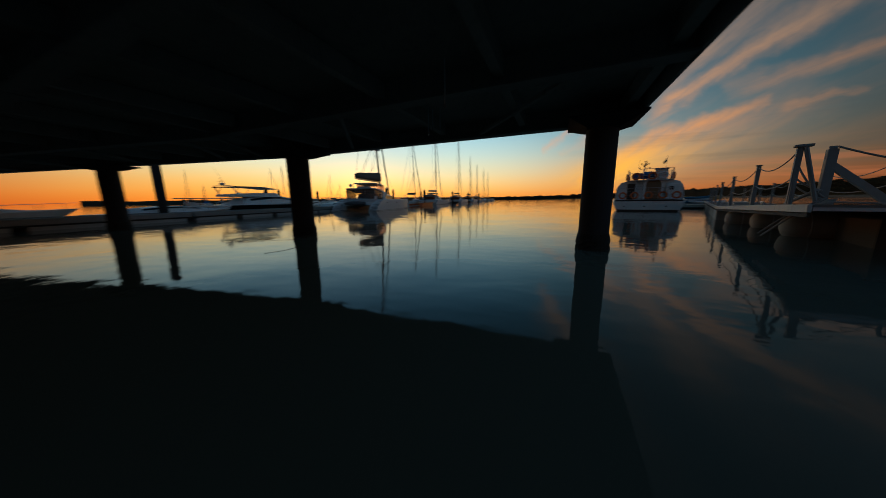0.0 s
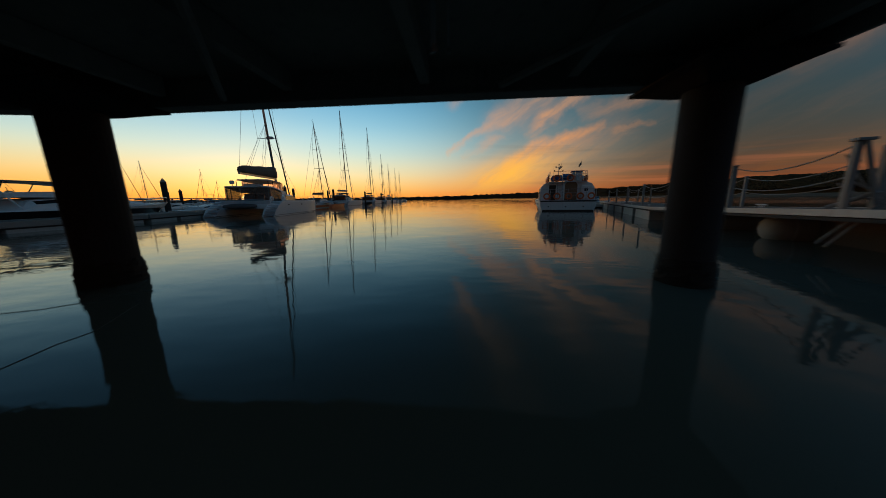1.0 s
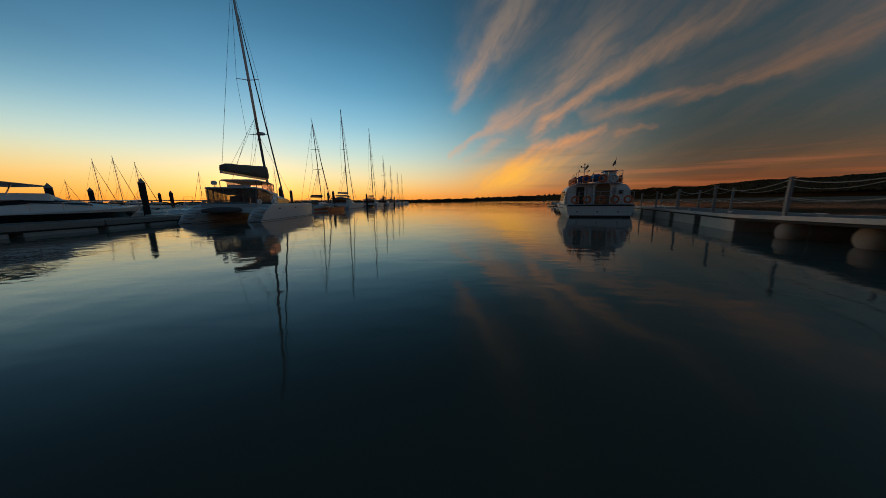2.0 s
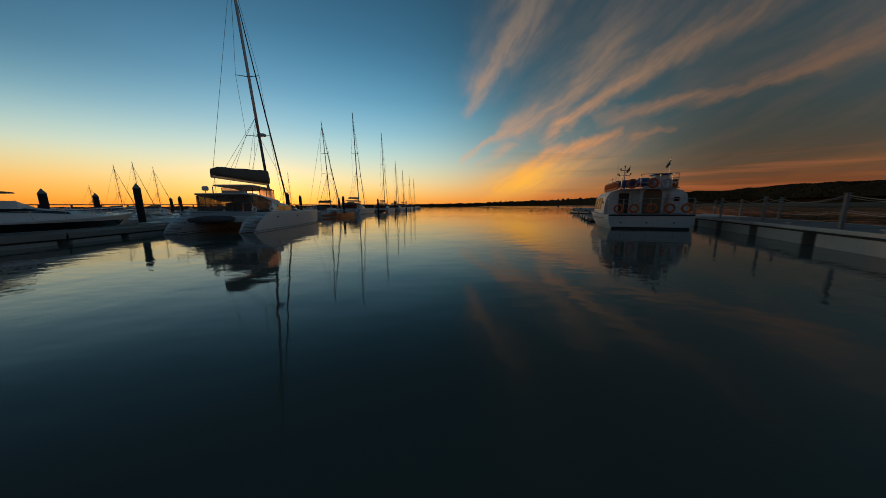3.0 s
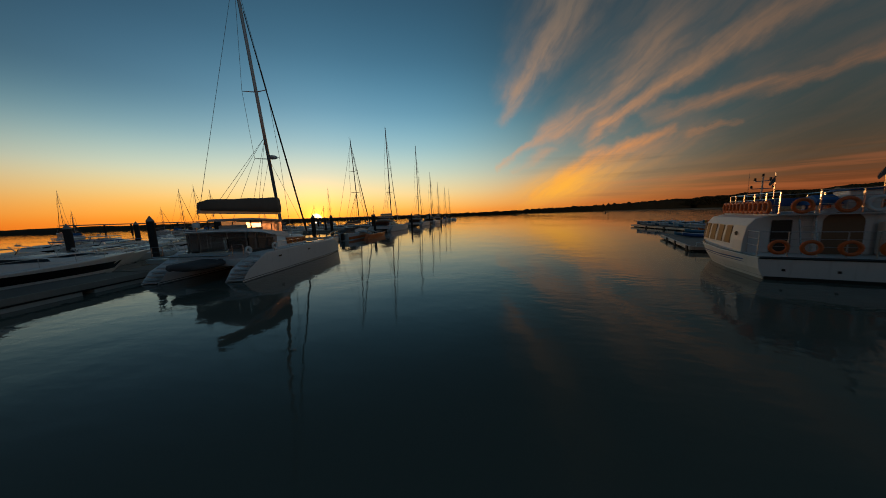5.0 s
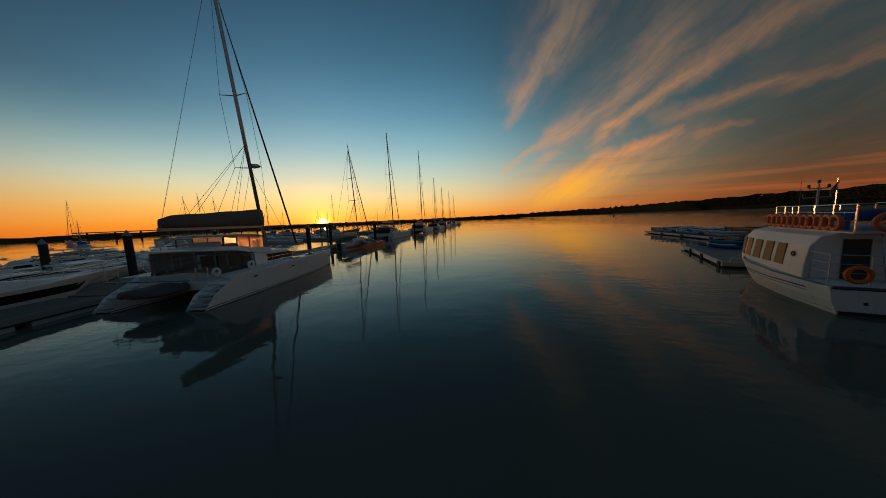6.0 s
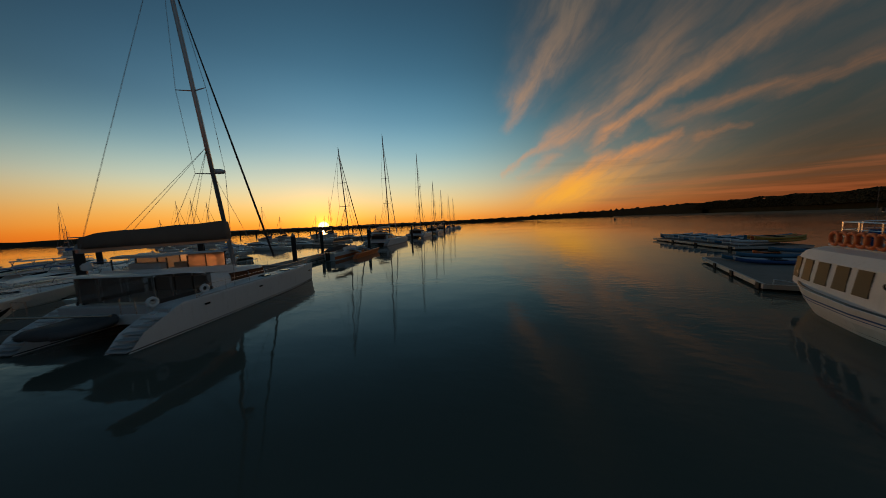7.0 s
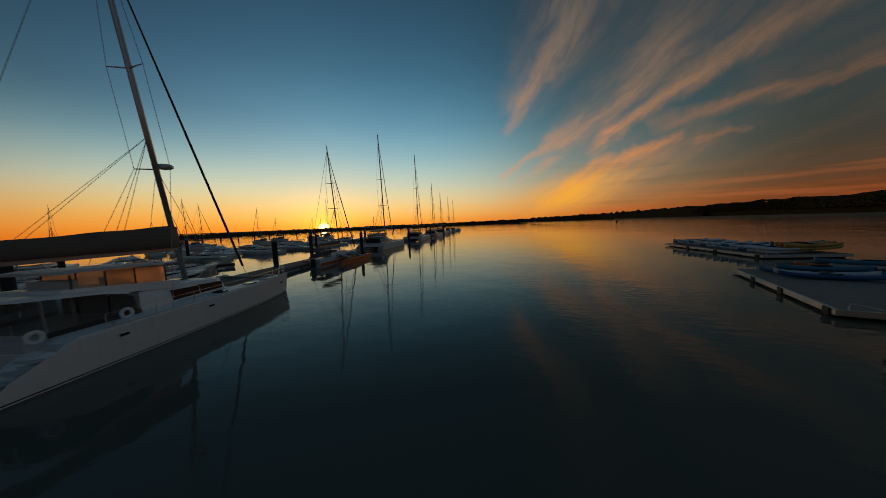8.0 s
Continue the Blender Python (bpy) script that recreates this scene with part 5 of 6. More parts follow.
def ferry(m):
    ob = thing("passenger_boat", m, "white excursion boat with orange lifebuoys, blue lines and open upper deck", "passenger boat")
    L, hb = 9.0, 2.85
    rings = hull_rings(L, hb, 1.02, 1.35, 0.5, 0.9, -0.05, 0.48, flare=0.12, n=20)
    bm = bmesh.new()
    loft(bm, rings)
    hull = part("hull", bm, GELCOAT, ob, "white hull with black waterline and dark rubbing strake")
    band_part("boot_stripe", rings, -0.06, 0.16, BLACKPAINT, hull)
    band_part("blue_line", rings, 0.72, 0.78, BLUEPAINT, hull, 0.1, 0.98)
    band_part("blue_line", rings, 0.62, 0.65, BLUEPAINT, hull, 0.1, 0.98)
    bm = bmesh.new()
    strake = [(r[5][0] * 1.0, r[5][1], r[5][2] - 0.05) for r in rings]
    strake = strake + [(-x, y, z) for x, y, z in reversed(strake)]
    pipe(bm, strake + [strake[0]], 0.06, 6)
    part("rubbing_strake", bm, BLACKPAINT, hull)
    bm = bmesh.new()
    box(bm, -2.2, 2.2, -0.03, 0.0, 0.0, 0.14)
    part("transom_stripe", bm, BLACKPAINT, hull)
    for x in (-1.7, -0.2, 1.3):
        bm = bmesh.new()
        box(bm, x, x + 0.10, -0.035, -0.012, 0.4, 0.5)
        part("drain", bm, BLACKPAINT, hull)
    # saloon: rounded shoulders, raked front
    bm = bmesh.new()
    rr = []
    for y, w, z in ((1.25, 1.0, 2.75), (1.3, 1.0, 2.78), (5.2, 1.0, 2.78), (6.4, 0.945, 2.76), (7.0, 0.88, 2.62), (7.5, 0.76, 2.05), (7.75, 0.70, 1.25)):
        W2 = 2.52 * w
        rr.append([(-W2, y, 1.05), (W2, y, 1.05), (W2 * 0.99, y, 1.6), (W2 * 0.95, y, 1.05 + (z - 1.05) * 0.72), (W2 * 0.85, y, 1.05 + (z - 1.05) * 0.93), (W2 * 0.68, y, z),
                   (-W2 * 0.68, y, z), (-W2 * 0.85, y, 1.05 + (z - 1.05) * 0.93), (-W2 * 0.95, y, 1.05 + (z - 1.05) * 0.72), (-W2 * 0.99, y, 1.6)])
    loft(bm, rr)
    saloon = part("saloon", bm, GELCOAT, ob, "white saloon with rounded roof edge")
    for s in (-1, 1):
        for i in range(5):
            y0 = 2.5 + i * 0.92
            bm = bmesh.new()
            zs = ((1.36, 0.994), (2.26, 0.955))
            loft(bm, [[(s * (2.52 * f * (1 - 0.055 * min(max(y - 5.2, 0) / 1.2, 1) - 0.065 * max(y - 6.4, 0) / 0.6) + o), y, z) for (z, f), y in ((zs[0], y0), (zs[0], y0 + 0.64), (zs[1], y0 + 0.61), (zs[1], y0 + 0.03))] for o in (-0.06, 0.032)])
            part("side_window", bm, CABINGLASS, saloon)
        bm = bmesh.new()
        ring_torus(bm, (s * 2.49, 1.95, 1.9), 0.09, 0.025, Matrix.Rotation(radians(90), 3, "Z"), 14, 6)
        part("porthole", bm, BLACKPAINT, saloon)
    for i in range(3):
        bm = bmesh.new()
        x0 = -1.5 + i * 1.04
        loft(bm, [[(x0, 7.16 + o, 2.46), (x0 + 0.92, 7.16 + o, 2.46), (x0 + 0.92, 7.60 + o, 1.75), (x0, 7.60 + o, 1.75)] for o in (-0.03, 0.06)])
        part("front_window", bm, CABINGLASS, saloon)
    # aft bulkhead: door, arched opening, ladder, lockers
    bm = bmesh.new()
    box(bm, -1.62, -1.0, 1.20, 1.262, 1.06, 2.55, 0.02)
    part("door", bm, CABINGLASS, ob, "dark aft door")
    bm = bmesh.new()
    arch = [(0.55 * math.cos(a), 0.55 * math.sin(a)) for a in (j * math.pi / 12 for j in range(13))]
    outline = [(0.55, 1.06)] + [(x, 2.45 + z * 0.8) for x, z in arch] + [(-0.55, 1.06)]
    loft(bm, [[(0.35 + x * 1.35, 1.25 - o, 1.06 + (z - 1.06) * 1.12) for x, z in outline] for o in (0.0, 0.16)])
    part("arched_hatch_frame", bm, GELCOAT, ob)
    bm = bmesh.new()
    loft(bm, [[(0.35 + x, 1.088 - o, z) for x, z in outline] for o in (0.0, 0.02)])
    part("arched_hatch", bm, TEAK, ob, "brown arched hatch")
    for s in (0, 1):
        bm = bmesh.new()
        tube(bm, (-0.85 + 0.45 * s, 0.75, 1.06), (-0.85 + 0.45 * s, 1.2, 2.95), 0.025, 0.025, 6)
        part("ladder_side", bm, STEEL, ob)
    for i in range(7):
        f = (i + 0.5) / 7
        bm = bmesh.new()
        box(bm, -0.85, -0.40, 0.70 + 0.45 * f, 0.82 + 0.45 * f, 1.06 + 1.85 * f, 1.09 + 1.85 * f)
        part("ladder_tread", bm, GREYDECK, ob)
    bm = bmesh.new()
    box(bm, 1.25, 2.2, 0.7, 1.2, 1.06, 2.45, 0.12)
    part("locker", bm, GELCOAT, ob)
    bm = bmesh.new()
    box(bm, 1.45, 1.75, 0.64, 0.70, 1.9, 2.2, 0.01)
    part("locker_vent", bm, BLACKPAINT, ob)
    # stern rail with lifebuoys
    posts = [(-2.35, 1.2), (-2.38, 0.2), (-1.55, 0.10), (-0.75, 0.08), (0.0, 0.08), (0.75, 0.08), (1.55, 0.10), (2.38, 0.2), (2.38, 1.2)]
    rail(ob, [(x, y, 1.04) for x, y in posts], 1.05, 3, 0.018, GALV)
    for i, x in enumerate((-1.85, -0.95, 0.05, 1.05, 1.95)):
        bm = bmesh.new()
        life_ring(bm, (x, 0.0, 1.44), 0.0, 0.255, 0.072)
        part("lifebuoy", bm, ORANGE, ob, "orange ring lifebuoy on the stern rail", True)
    # upper deck
    bm = bmesh.new()
    loft(bm, [[(-w, y, 2.78), (w, y, 2.78), (w, y, 2.84), (-w, y, 2.84)] for y, w in ((0.7, 1.7), (5.8, 1.7), (6.6, 1.45))])
    part("upper_deck", bm, GREYDECK, ob)
    up = [(-1.62, 0.8), (-1.64, 1.8), (-1.64, 2.8), (-1.64, 3.8), (-1.62, 4.8), (-1.5, 5.8), (-0.75, 6.3), (0, 6.4), (0.75, 6.3), (1.5, 5.8), (1.62, 4.8), (1.64, 3.8), (1.64, 2.8), (1.64, 1.8), (1.62, 0.8), (0.6, 0.75), (-0.5, 0.75)]
    rail(ob, [(x, y, 2.84) for x, y in up], 0.98, 3, 0.024, STEEL)
    for s in (-1, 1):
        for i in range(11):
            bm = bmesh.new()
            y = 1.5 + i * 0.42
            life_ring(bm, (s * 1.72, y, 3.16), radians(90 + s * 3), 0.255, 0.07)
            part("lifebuoy", bm, ORANGE, ob, "orange ring lifebuoy on the upper rail", True)
    for x in (-1.0, 0.2, 0.95):
        bm = bmesh.new()
        life_ring(bm, (x, 0.70, 3.18), 0.0, 0.27, 0.075)
        part("lifebuoy", bm, ORANGE if x < 0.5 else PALEPLASTIC, ob, "", True)
    for y in (2.0, 3.0, 4.0, 5.0):
        bm = bmesh.new()
        box(bm, -1.3, 1.3, y, y + 0.35, 3.18, 3.24, 0.01)
        box(bm, -1.3, 1.3, y - 0.04, y + 0.02, 3.24, 3.55, 0.01)
        box(bm, -1.2, -1.1, y + 0.05, y + 0.3, 2.84, 3.18)
        box(bm, 1.1, 1.2, y + 0.05, y + 0.3, 2.84, 3.18)
        part("bench", bm, BLUEPAINT, ob, "blue slatted bench")
    bm = bmesh.new()
    box(bm, 0.35, 1.25, 1.0, 1.9, 2.84, 3.75, 0.08)
    part("engine_casing", bm, GELCOAT, ob)
    bm = bmesh.new()
    loft(bm, [[(-0.55, y, 3.2), (0.25, y, 3.2), (0.15, y, 3.2 + h), (-0.45, y, 3.2 + h)] for y, h in ((1.0, 0.2), (1.4, 0.42), (2.0, 0.3), (2.2, 0.1))])
    part("folded_awning", bm, BLUECANVAS, ob, "folded blue awning")
    bm = bmesh.new()
    box(bm, 0.3, 1.3, 0.92, 1.98, 3.75, 3.84, 0.02)
    part("casing_cover", bm, BLUECANVAS, ob)
    # mast with lights, flags
    bm = bmesh.new()
    tube(bm, (-0.5, 5.2, 2.84), (-0.5, 5.2, 4.85), 0.05, 0.035, 8)
    for z, w in ((4.2, 0.42), (4.62, 0.30)):
        tube(bm, (-0.5 - w, 5.2, z), (-0.5 + w, 5.2, z), 0.025, 0.025, 6)
    part("signal_mast", bm, GALV, ob)
    for x, z in ((-0.92, 4.26), (-0.08, 4.26), (-0.8, 4.68), (-0.2, 4.68), (-0.5, 4.9)):
        bm = bmesh.new()
        tube(bm, (x, 5.2, z - 0.03), (x, 5.2, z + 0.12), 0.06, 0.05, 8)
        part("mast_lamp", bm, BLACKPAINT, ob)
    bm = bmesh.new()
    tube(bm, (-1.0, 5.3, 2.84), (-1.0, 5.3, 5.2), 0.012, 0.006, 5)
    part("whip_aerial", bm, WIRE, ob)
    for x, y, h in ((1.05, 0.76, 4.85), (-0.35, 4.4, 5.0)):
        bm = bmesh.new()
        tube(bm, (x, y, 2.9), (x, y, h), 0.018, 0.012, 6)
        pole = part("flag_staff", bm, STEEL, ob)
        bm = bmesh.new()
        loft(bm, [[(x + a, y - 0.02 - 0.03 * math.sin(i * 2), h - 0.05 - i * 0.11), (x + a + w, y - 0.06 + 0.05 * math.sin(i * 2.3), h - 0.22 - i * 0.13), (x + a + w, y - 0.03, h - 0.22 - i * 0.13), (x + a, y + 0.01, h - 0.05 - i * 0.11)] for i, (a, w) in enumerate(((0.0, 0.02), (0.0, -0.12), (0.0, -0.2), (0.0, -0.24), (0.0, -0.2)))])
        part("flag", bm, FABRIC_FLAG, pole, "limp faded flag")
    bm = bmesh.new()
    box(bm, 0.9, 1.3, 2.6, 2.9, 3.75, 3.95, 0.02)
    part("loudspeaker", bm, BLACKPAINT, ob)
    return ob


ferry(pose(10.3, 28.1, 0, 0, 0, -16) @ Matrix.Diagonal((0.94, 0.95, 0.92, 1)))

# ---- walkway on the boat's side ----
WALK = Vector((0.373, 0.9278, 0))
ACROSS = Vector((0.9278, -0.373, 0))
START = Vector((8.6, 13.9, 0))
WRZ = -math.degrees(math.atan2(WALK.x, WALK.y))
TOP = 0.66


def on_walk(along, across, z=0.0):
    """A point of the walkway; its head rides higher and swings out a little past the last joint."""
    past = max(0.0, 4.3 - along)
    return START + WALK * along + ACROSS * (across + 0.05 * past) + Vector((0, 0, z + 0.027 * past))


def at_walk(along, across, z=0.0, turn=0.0):
    p = on_walk(along, across, z)
    return pose(p.x, p.y, p.z, 0, 0, WRZ + turn + (2.9 if along < 4.3 else 0.0))


sections = []
for i in range(6):
    sections.append(pontoon_section(at_walk(4.35 + i * 3.65, 0), 3.6, 2.7, TOP, "floating walkway section with pale edge boards and grey planks", "walkway sections", boards=True, fascia=FASCIA, floats=1, lip=0.125))
landing = pontoon_section(at_walk(-6.9, 0) @ pose(0, 0, 0, -1.5), 11.2, 2.7, TOP, "walkway head carried on pale tank floats", "walkway sections", boards=True, fascia=FASCIA, floats=0, lip=0.125)


def rail_post(m, h=1.2):
    ob = thing("rail_post", m, "slim pale square post of the rope railing", "post", "rope rail posts")
    bm = bmesh.new()
    box(bm, -0.045, 0.045, -0.045, 0.045, 0, h, 0.01)
    part("post", bm, POSTPAINT, ob)
    bm = bmesh.new()
    box(bm, -0.065, 0.065, -0.065, 0.065, h, h + 0.03, 0.01)
    part("post_cap", bm, POSTPAINT, ob)
    return ob


for across, alongs in ((0.2, (-4.95, -1.6, 2.4, 6.8, 11.2, 15.6, 20.0)), (2.55, (-1.5, 2.6, 6.8, 11.0, 15.2, 19.4, 23.6))):
    tops = []
    for al in alongs:
        if across > 1 or al > -5:
            rail_post(at_walk(al, across, TOP))
        tops.append(on_walk(al, across, TOP + 1.2))
    for a, b in zip(tops, tops[1:]):
        for z, drop in ((-0.05, 0.24), (-0.6, 0.16)):
            bm = bmesh.new()
            pipe(bm, sag(a + Vector((0, 0, z)), b + Vector((0, 0, z)), drop), 0.014, 6)
            tagged(part("rope", bm, ROPE), "slack pale rope between the railing posts", "rope", "railing ropes")
for i in range(6):
    bollard(at_walk(i * 4.1 - 3.0, 0.16, TOP + 0.01))

# tank floats lying across under the walkway head
for al, ac, long in ((2.4, 0.15, 2.0), (0.6, 0.6, 1.7), (-2.1, 0.75, 1.75)):
    ob = thing("tank_float", at_walk(al, ac, 0.17 - 0.010 * (4.3 - al), -90), "dirty pale cylindrical tank float under the walkway head", "float", "tank floats")
    bm = bmesh.new()
    loft(bm, [[(0.40 * f * math.cos(a), y, 0.40 * f * math.sin(a)) for a in (q * math.pi / 10 for q in range(20))] for f, y in ((0.3, -0.02), (0.62, 0.03), (0.86, 0.13), (1.0, 0.32), (1.0, long - 0.3), (0.86, long - 0.1), (0.5, long))])
    part("tank", bm, DULLBOARD, ob, "", True)
    for y in (0.45, long - 0.4):
        bm = bmesh.new()
        ring_torus(bm, (0, y, 0), 0.40, 0.015, None, 18, 6)
        part("strap", bm, GALV, ob)

# landing barge beside the walkway head
barge = thing("landing_barge", at_walk(-4.2, 1.6), "rusty brown landing barge under the gangway foot", "barge")
bm = bmesh.new()
box(bm, 0, 9.5, 0, 3.4, -0.5, 0.42, 0.05)
part("hull", bm, RUSTHULL, barge)
bm = bmesh.new()
box(bm, 1.3, 9.5, 0.05, 3.3, 0.50, 0.58, 0.01)
part("deck", bm, DECKWOOD, barge)
for i in range(10):
    bm = bmesh.new()
    box(bm, 1.35 + 0.9 * i, 1.47 + 0.9 * i, 0.1, 3.2, 0.42, 0.50)
    part("deck_bearer", bm, PIERWOOD, barge)
bm = bmesh.new()
pipe(bm, [(1.35, -0.03, 0.53), (9.5, -0.03, 0.53)], 0.05, 6)
part("edge_pipe", bm, GALV, barge)

# gangway
G0 = Vector((9.5, 9.7, 0.66))
G1 = G0 + Vector((9.5, -5.0, 2.5))
gangway = thing("gangway", pose(0, 0, 0), "pale metal gangway with truss sides leading ashore", "gangway")
gside = (G1 - G0).normalized().cross(Vector((0, 0, 1))).normalized()
bm = bmesh.new()
loft(bm, [[p + gside * 0.7, p - gside * 0.7, p - gside * 0.7 + Vector((0, 0, -0.08)), p + gside * 0.7 + Vector((0, 0, -0.08))] for p in (G0, G1)])
part("tread_plate", bm, POSTPAINT, gangway)
for s in (-1, 1):
    for z, r in ((1.15, 0.04), (0.08, 0.04), (0.6, 0.02)):
        bm = bmesh.new()
        tube(bm, G0 + gside * 0.72 * s + Vector((0, 0, z)), G1 + gside * 0.72 * s + Vector((0, 0, z)), r, r, 8)
        part("chord", bm, POSTPAINT, gangway)
    for i in range(7):
        p, q = G0.lerp(G1, i / 6), G0.lerp(G1, min(1, (i + 1) / 6))
        bm = bmesh.new()
        tube(bm, p + gside * 0.72 * s, p + gside * 0.72 * s + Vector((0, 0, 1.15)), 0.035, 0.035, 6)
        part("upright", bm, POSTPAINT, gangway)
        if i < 6:
            bm = bmesh.new()
            tube(bm, p + gside * 0.72 * s + Vector((0, 0, 1.15)), q + gside * 0.72 * s, 0.026, 0.026, 6)
            part("diagonal", bm, POSTPAINT, gangway)

# tall posts where the walkway meets the landing
ob = thing("trestle_post", at_walk(-4.95, 0.2, TOP), "tall pale steel trestle post with two legs at the walkway head", "post", "landing posts")
for y, q in ((0.0, 0.0), (-0.06, 0.42)):
    bm = bmesh.new()
    tube(bm, (q * 0.8, y - 0.05, 0), (0.05 if q else 0.0, y, 1.24), 0.036, 0.036, 6)
    part("leg", bm, POSTPAINT, ob)
bm = bmesh.new()
box(bm, -0.09, 0.16, -0.10, 0.06, 1.20, 1.25, 0.01)
part("post_cap", bm, POSTPAINT, ob)
bm = bmesh.new()
tube(bm, (0.32, -0.1, 0.32), (0.02, 0.35, 0.03), 0.035, 0.035, 6)
part("brace", bm, POSTPAINT, ob)
ob = thing("braced_post", at_walk(-4.9, 0.62, TOP, 8), "broad pale steel post with a heavy slanting brace", "post", "landing posts")
bm = bmesh.new()
box(bm, -0.07, 0.07, -0.05, 0.05, 0, 1.12, 0.012)
part("post", bm, POSTPAINT, ob)
bm = bmesh.new()
box(bm, -0.05, 0.05, -0.02, 0.02, 1.12, 1.18, 0.01)
part("post_cap", bm, POSTPAINT, ob)
bm = bmesh.new()
loft(bm, [[(0.06, y, 0.86), (0.06, y, 0.70), (0.80, y, 0.0), (0.98, y, 0.0)] for y in (-0.04, 0.04)])
part("brace", bm, POSTPAINT, ob)
for a, b, drop in (((-4.80, 0.19, 1.0), (-5.00, 0.65, 0.15), 0.12), ((-5.00, 0.65, 1.15), (-3.70, 2.47, 0.75), 0.06), ((-5.10, 0.57, 0.12), (-5.20, -0.19, -0.62), -0.05), ((-5.15, 0.62, 0.14), (-5.35, -0.17, -0.66), -0.04),
                   ((-5.00, 0.59, 0.3), (-4.85, 0.21, 0.62), 0.05), ((-4.70, 0.22, 0.5), (-5.10, 0.67, 0.1), 0.06), ((-5.00, 0.67, 0.08), (-4.70, 2.27, 0.04), 0.02)):
    p, q = on_walk(a[0], a[1], TOP + a[2]), on_walk(b[0], b[1], TOP + b[2])
    bm = bmesh.new()
    pipe(bm, sag(p, q, drop), 0.018, 6)
    tagged(part("mooring_line", bm, ROPE), "pale mooring line tied round the landing posts", "rope", "mooring lines")
coil = thing("rope_coil", at_walk(-5.2, 0.6, TOP), "tangled bundle of grey mooring rope on the deck", "rope")
for i in range(5):
    bm = bmesh.new()
    ring_torus(bm, (0.02 * i, 0.01 * (i % 2), 0.03 + 0.022 * i), 0.09 - 0.01 * i, 0.013, Matrix.Rotation(radians(90), 3, "X") @ Matrix.Rotation(0.25 * i, 3, "Y"), 14, 5)
    part("loop", bm, ROPE, coil)

# ---- kayak rafts ----


def raft(m, w, L, label, name="raft"):
    ob = thing(name, m, label, "raft", "kayak rafts")
    bm = bmesh.new()
    box(bm, 0, w, 0, L, 0.24, 0.34, 0.01)
    part("deck", bm, DECKWOOD, ob)
    for x in (0, w - 0.08):
        bm = bmesh.new()
        box(bm, x - 0.02, x + 0.10, -0.02, L + 0.02, 0.12, 0.37, 0.01)
        part("edge_board", bm, FASCIA, ob)
    for y in (0, L - 0.08):
        bm = bmesh.new()
        box(bm, 0.1, w - 0.1, y - 0.02, y + 0.10, 0.12, 0.365, 0.01)
        part("edge_board", bm, FASCIA, ob)
    n = max(2, round(L / 3))
    for i in range(n):
        bm = bmesh.new()
        box(bm, 0.15, w - 0.15, (i + 0.12) * L / n, (i + 0.82) * L / n, -0.3, 0.235, 0.03)
        part("float", bm, RUBBER, ob)
    for f in (0.02, 0.36, 0.66):
        bm = bmesh.new()
        box(bm, -0.10, -0.025, f * L, f * L + 0.42, 0.02, 0.36, 0.02)
        part("fender_block", bm, RUBBER, ob)
    bm = bmesh.new()
    pipe(bm, [(0.35, 0.1, 0.36), (0.36, 0.05, 0.62), (0.75, 0.02, 0.56), (1.3, 0.0, 0.42)], 0.03, 6)
    part("corner_pipe", bm, PALEPLASTIC, ob, "bent white pipe at the corner")
    return ob


def kayak(m, L, mat, label):
    ob = thing("kayak", m, label, "kayak", "stored kayaks")
    bm = bmesh.new()
    rings = []
    for i in range(13):
        s = i / 12
        w = 0.36 * math.sin(math.pi * min(max(s, 0.02), 0.98)) ** 0.7
        lift = 0.16 * (2 * s - 1) ** 4
        rings.append([(w * a, s * L, lift + b) for a, b in ((0, 0.0), (0.7, 0.04), (1.0, 0.16), (0.85, 0.25), (0.35, 0.28), (-0.35, 0.28), (-0.85, 0.25), (-1.0, 0.16), (-0.7, 0.04))])
    loft(bm, rings)
    part("shell", bm, mat, ob, smooth=True)
    bm = bmesh.new()
    ring_torus(bm, (0, 0, 0), 0.26, 0.03, Matrix.Rotation(radians(90), 3, "X"), 14, 5)
    bmesh.ops.scale(bm, vec=(0.8, 1.7, 1), verts=bm.verts)
    bmesh.ops.translate(bm, vec=(0, L * 0.48, 0.285), verts=bm.verts)
    part("cockpit_rim", bm, RUBBER, ob)
    return ob


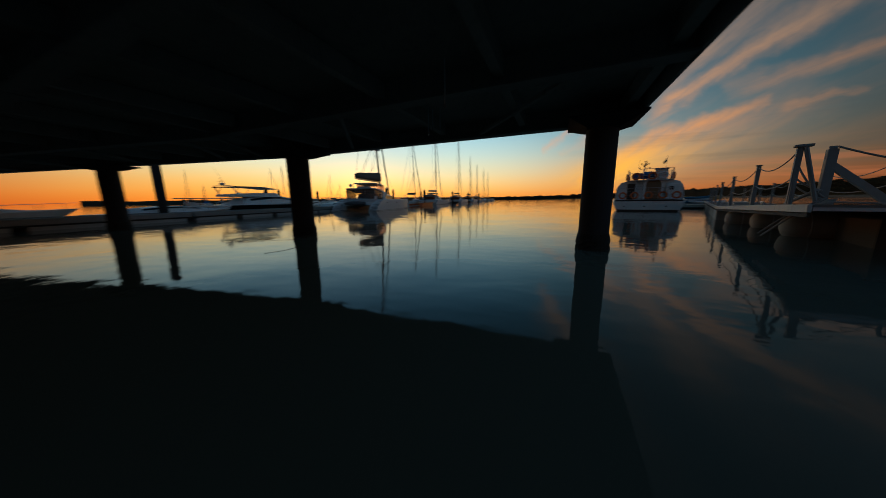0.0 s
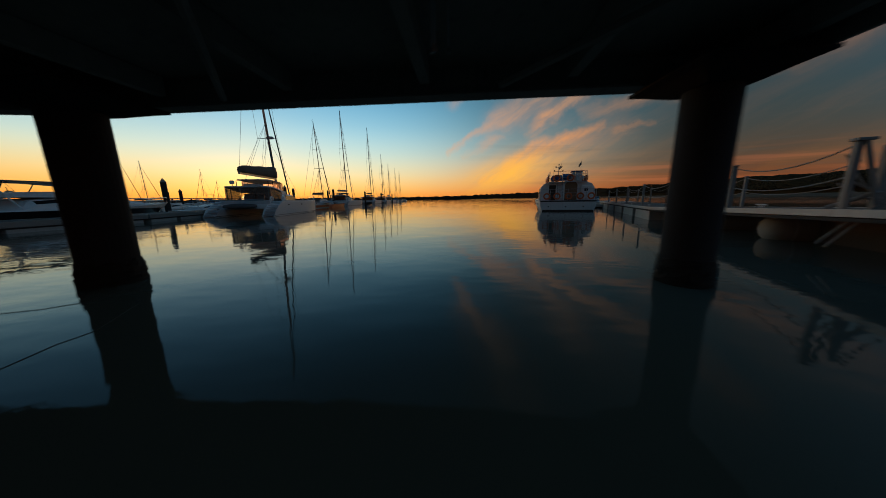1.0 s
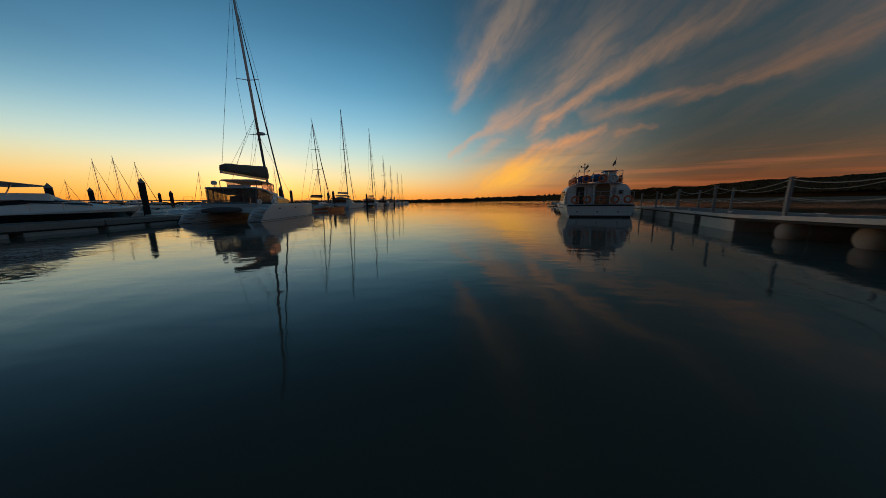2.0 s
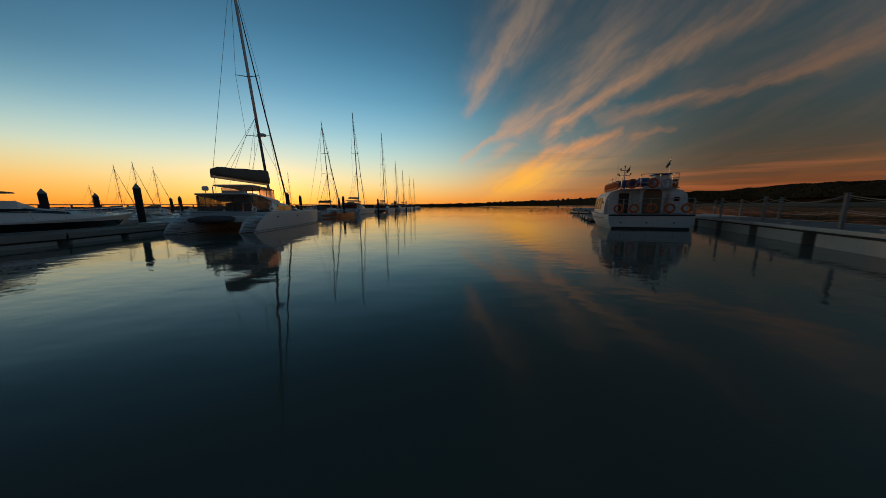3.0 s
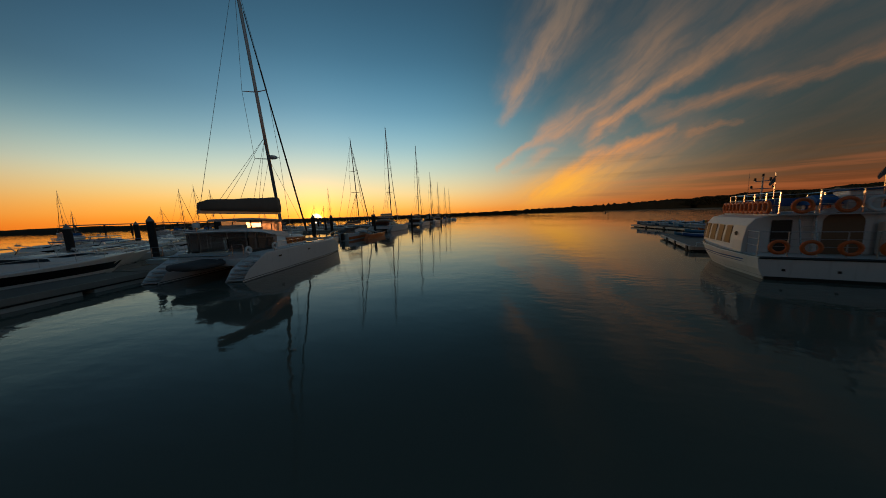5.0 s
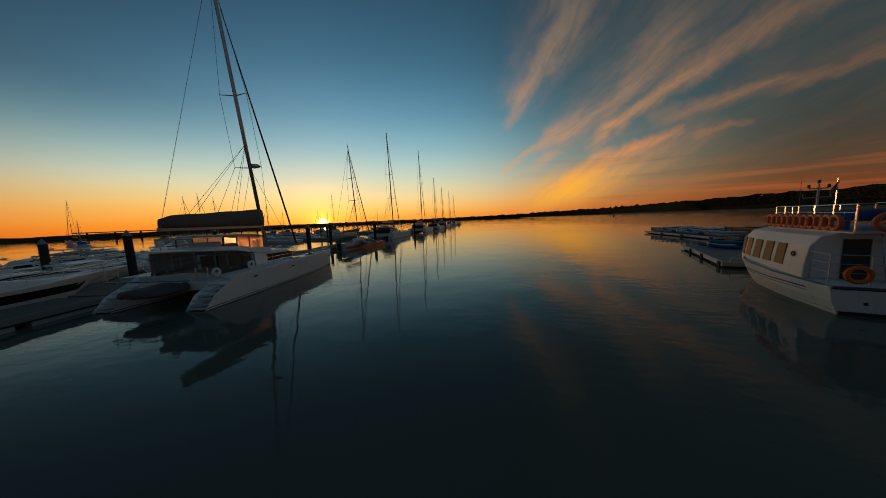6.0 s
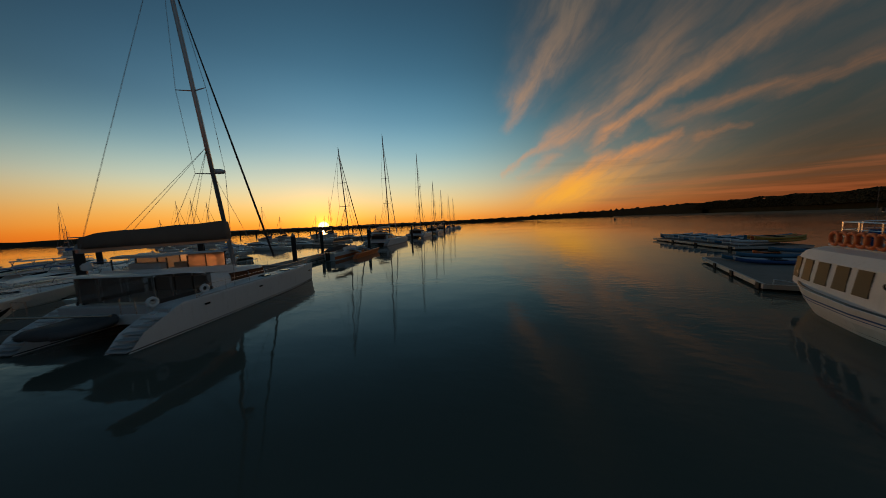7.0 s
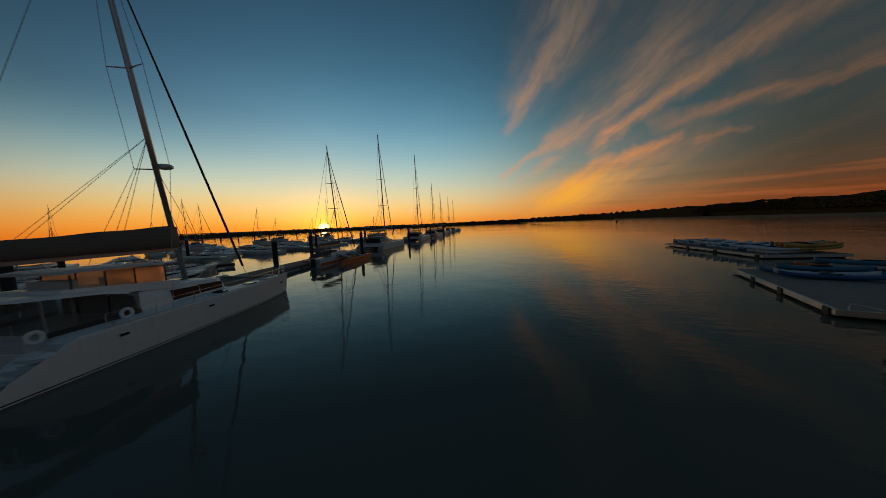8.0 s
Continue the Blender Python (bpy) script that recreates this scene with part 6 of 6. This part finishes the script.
raft(pose(10.5, 36.9, 0, 0, 0, -17.9), 8.4, 10.4, "low grey raft with pale edge boards holding kayaks")
raft(pose(20.7, 54.0, 0, 0, 0, 2.3), 6.5, 14.7, "long grey raft piled with pale boards and kayaks")
rng = random.Random(5)
for x, y, z, rz, L, mat, label in (
        (16.5, 48.6, 0.36, -107, 4.7, BLUEPAINT, "long deep blue kayak on the raft"), (16.9, 49.4, 0.36, -106, 4.5, PALEPLASTIC, "white kayak on the raft"), (16.7, 50.2, 0.36, -101, 2.9, AZURE, "short blue kayak on the raft"),
        (17.3, 49.8, 0.62, -104, 4.4, AZURE, "blue kayak stacked on others"), (19.8, 50.2, 0.36, -102, 4.4, PALEPLASTIC, "long pale board on the raft"), (20.0, 49.6, 0.36, -104, 4.6, AZURE, "blue kayak on the raft"),
        (20.2, 50.1, 0.62, -101, 4.6, PALEPLASTIC, "pale board stacked on others"), (18.9, 50.6, 0.62, -98, 3.0, ORANGE, "orange kayak stacked on others"), (19.6, 50.3, 0.90, -106, 5.2, AZURE, "long blue kayak stacked high"),
        (21.8, 48.6, 0.36, -108, 3.6, PALEPLASTIC, "white kayak on the raft")):
    kayak(pose(x - 2.7, y - 5.0, z, 0, 0, rz), L * 0.9, mat, label)
for i in range(8):
    kayak(pose(23.0 + 0.25 * (i % 4), 55.0 + 0.8 * (i % 4), 0.64 + 0.28 * (i // 4), 0, 0, -84), 4.6, (YELLOW, ORANGE, YELLOW, AZURE)[i % 4], ("yellow kayak on the stack", "orange kayak on the stack", "yellow kayak on the stack", "blue kayak on the stack")[i % 4])
for i in range(26):
    c = (PALEPLASTIC, PALEPLASTIC, AZURE, PALEPLASTIC, PALEPLASTIC)[i % 5]
    row, lay = i % 13, i // 13
    kayak(pose(20.9 - 0.02 * row, 54.9 + row * 1.08, 0.36 + 0.28 * lay, 0, 0, -80 + rng.uniform(-5, 5)), rng.uniform(4.2, 5.2), c, "blue kayak laid on the raft" if c == AZURE else "pale board laid on the raft")
buoy = thing("buoy", pose(93, 297, 0), "small dark channel buoy on the water", "buoy")
bm = bmesh.new()
loft(bm, [[(r * math.cos(a), r * math.sin(a), z) for a in (j * math.pi / 6 for j in range(12))] for r, z in ((0.6, -0.3), (0.9, 0.2), (0.8, 0.6), (0.25, 1.8), (0.1, 2.2))])
part("body", bm, BLACKPAINT, buoy)

# deck boards of the near walkway, one by one
board = bmesh.new()
box(board, 0.07, 2.63, 0, 0.185, TOP - 0.035, TOP, 0.0)
board_mesh = bpy.data.meshes.new("board")
board.to_mesh(board_mesh)
board.free()
board_mesh.materials.append(DECKWOOD)
for s, count in [(q, 18) for q in sections[:4]] + [(landing, 57)]:
    for i in range(count):
        b = new("board", board_mesh)
        b.parent = s
        b.location = (0, 0.004 + i * 0.196, random.uniform(-0.003, 0.003))
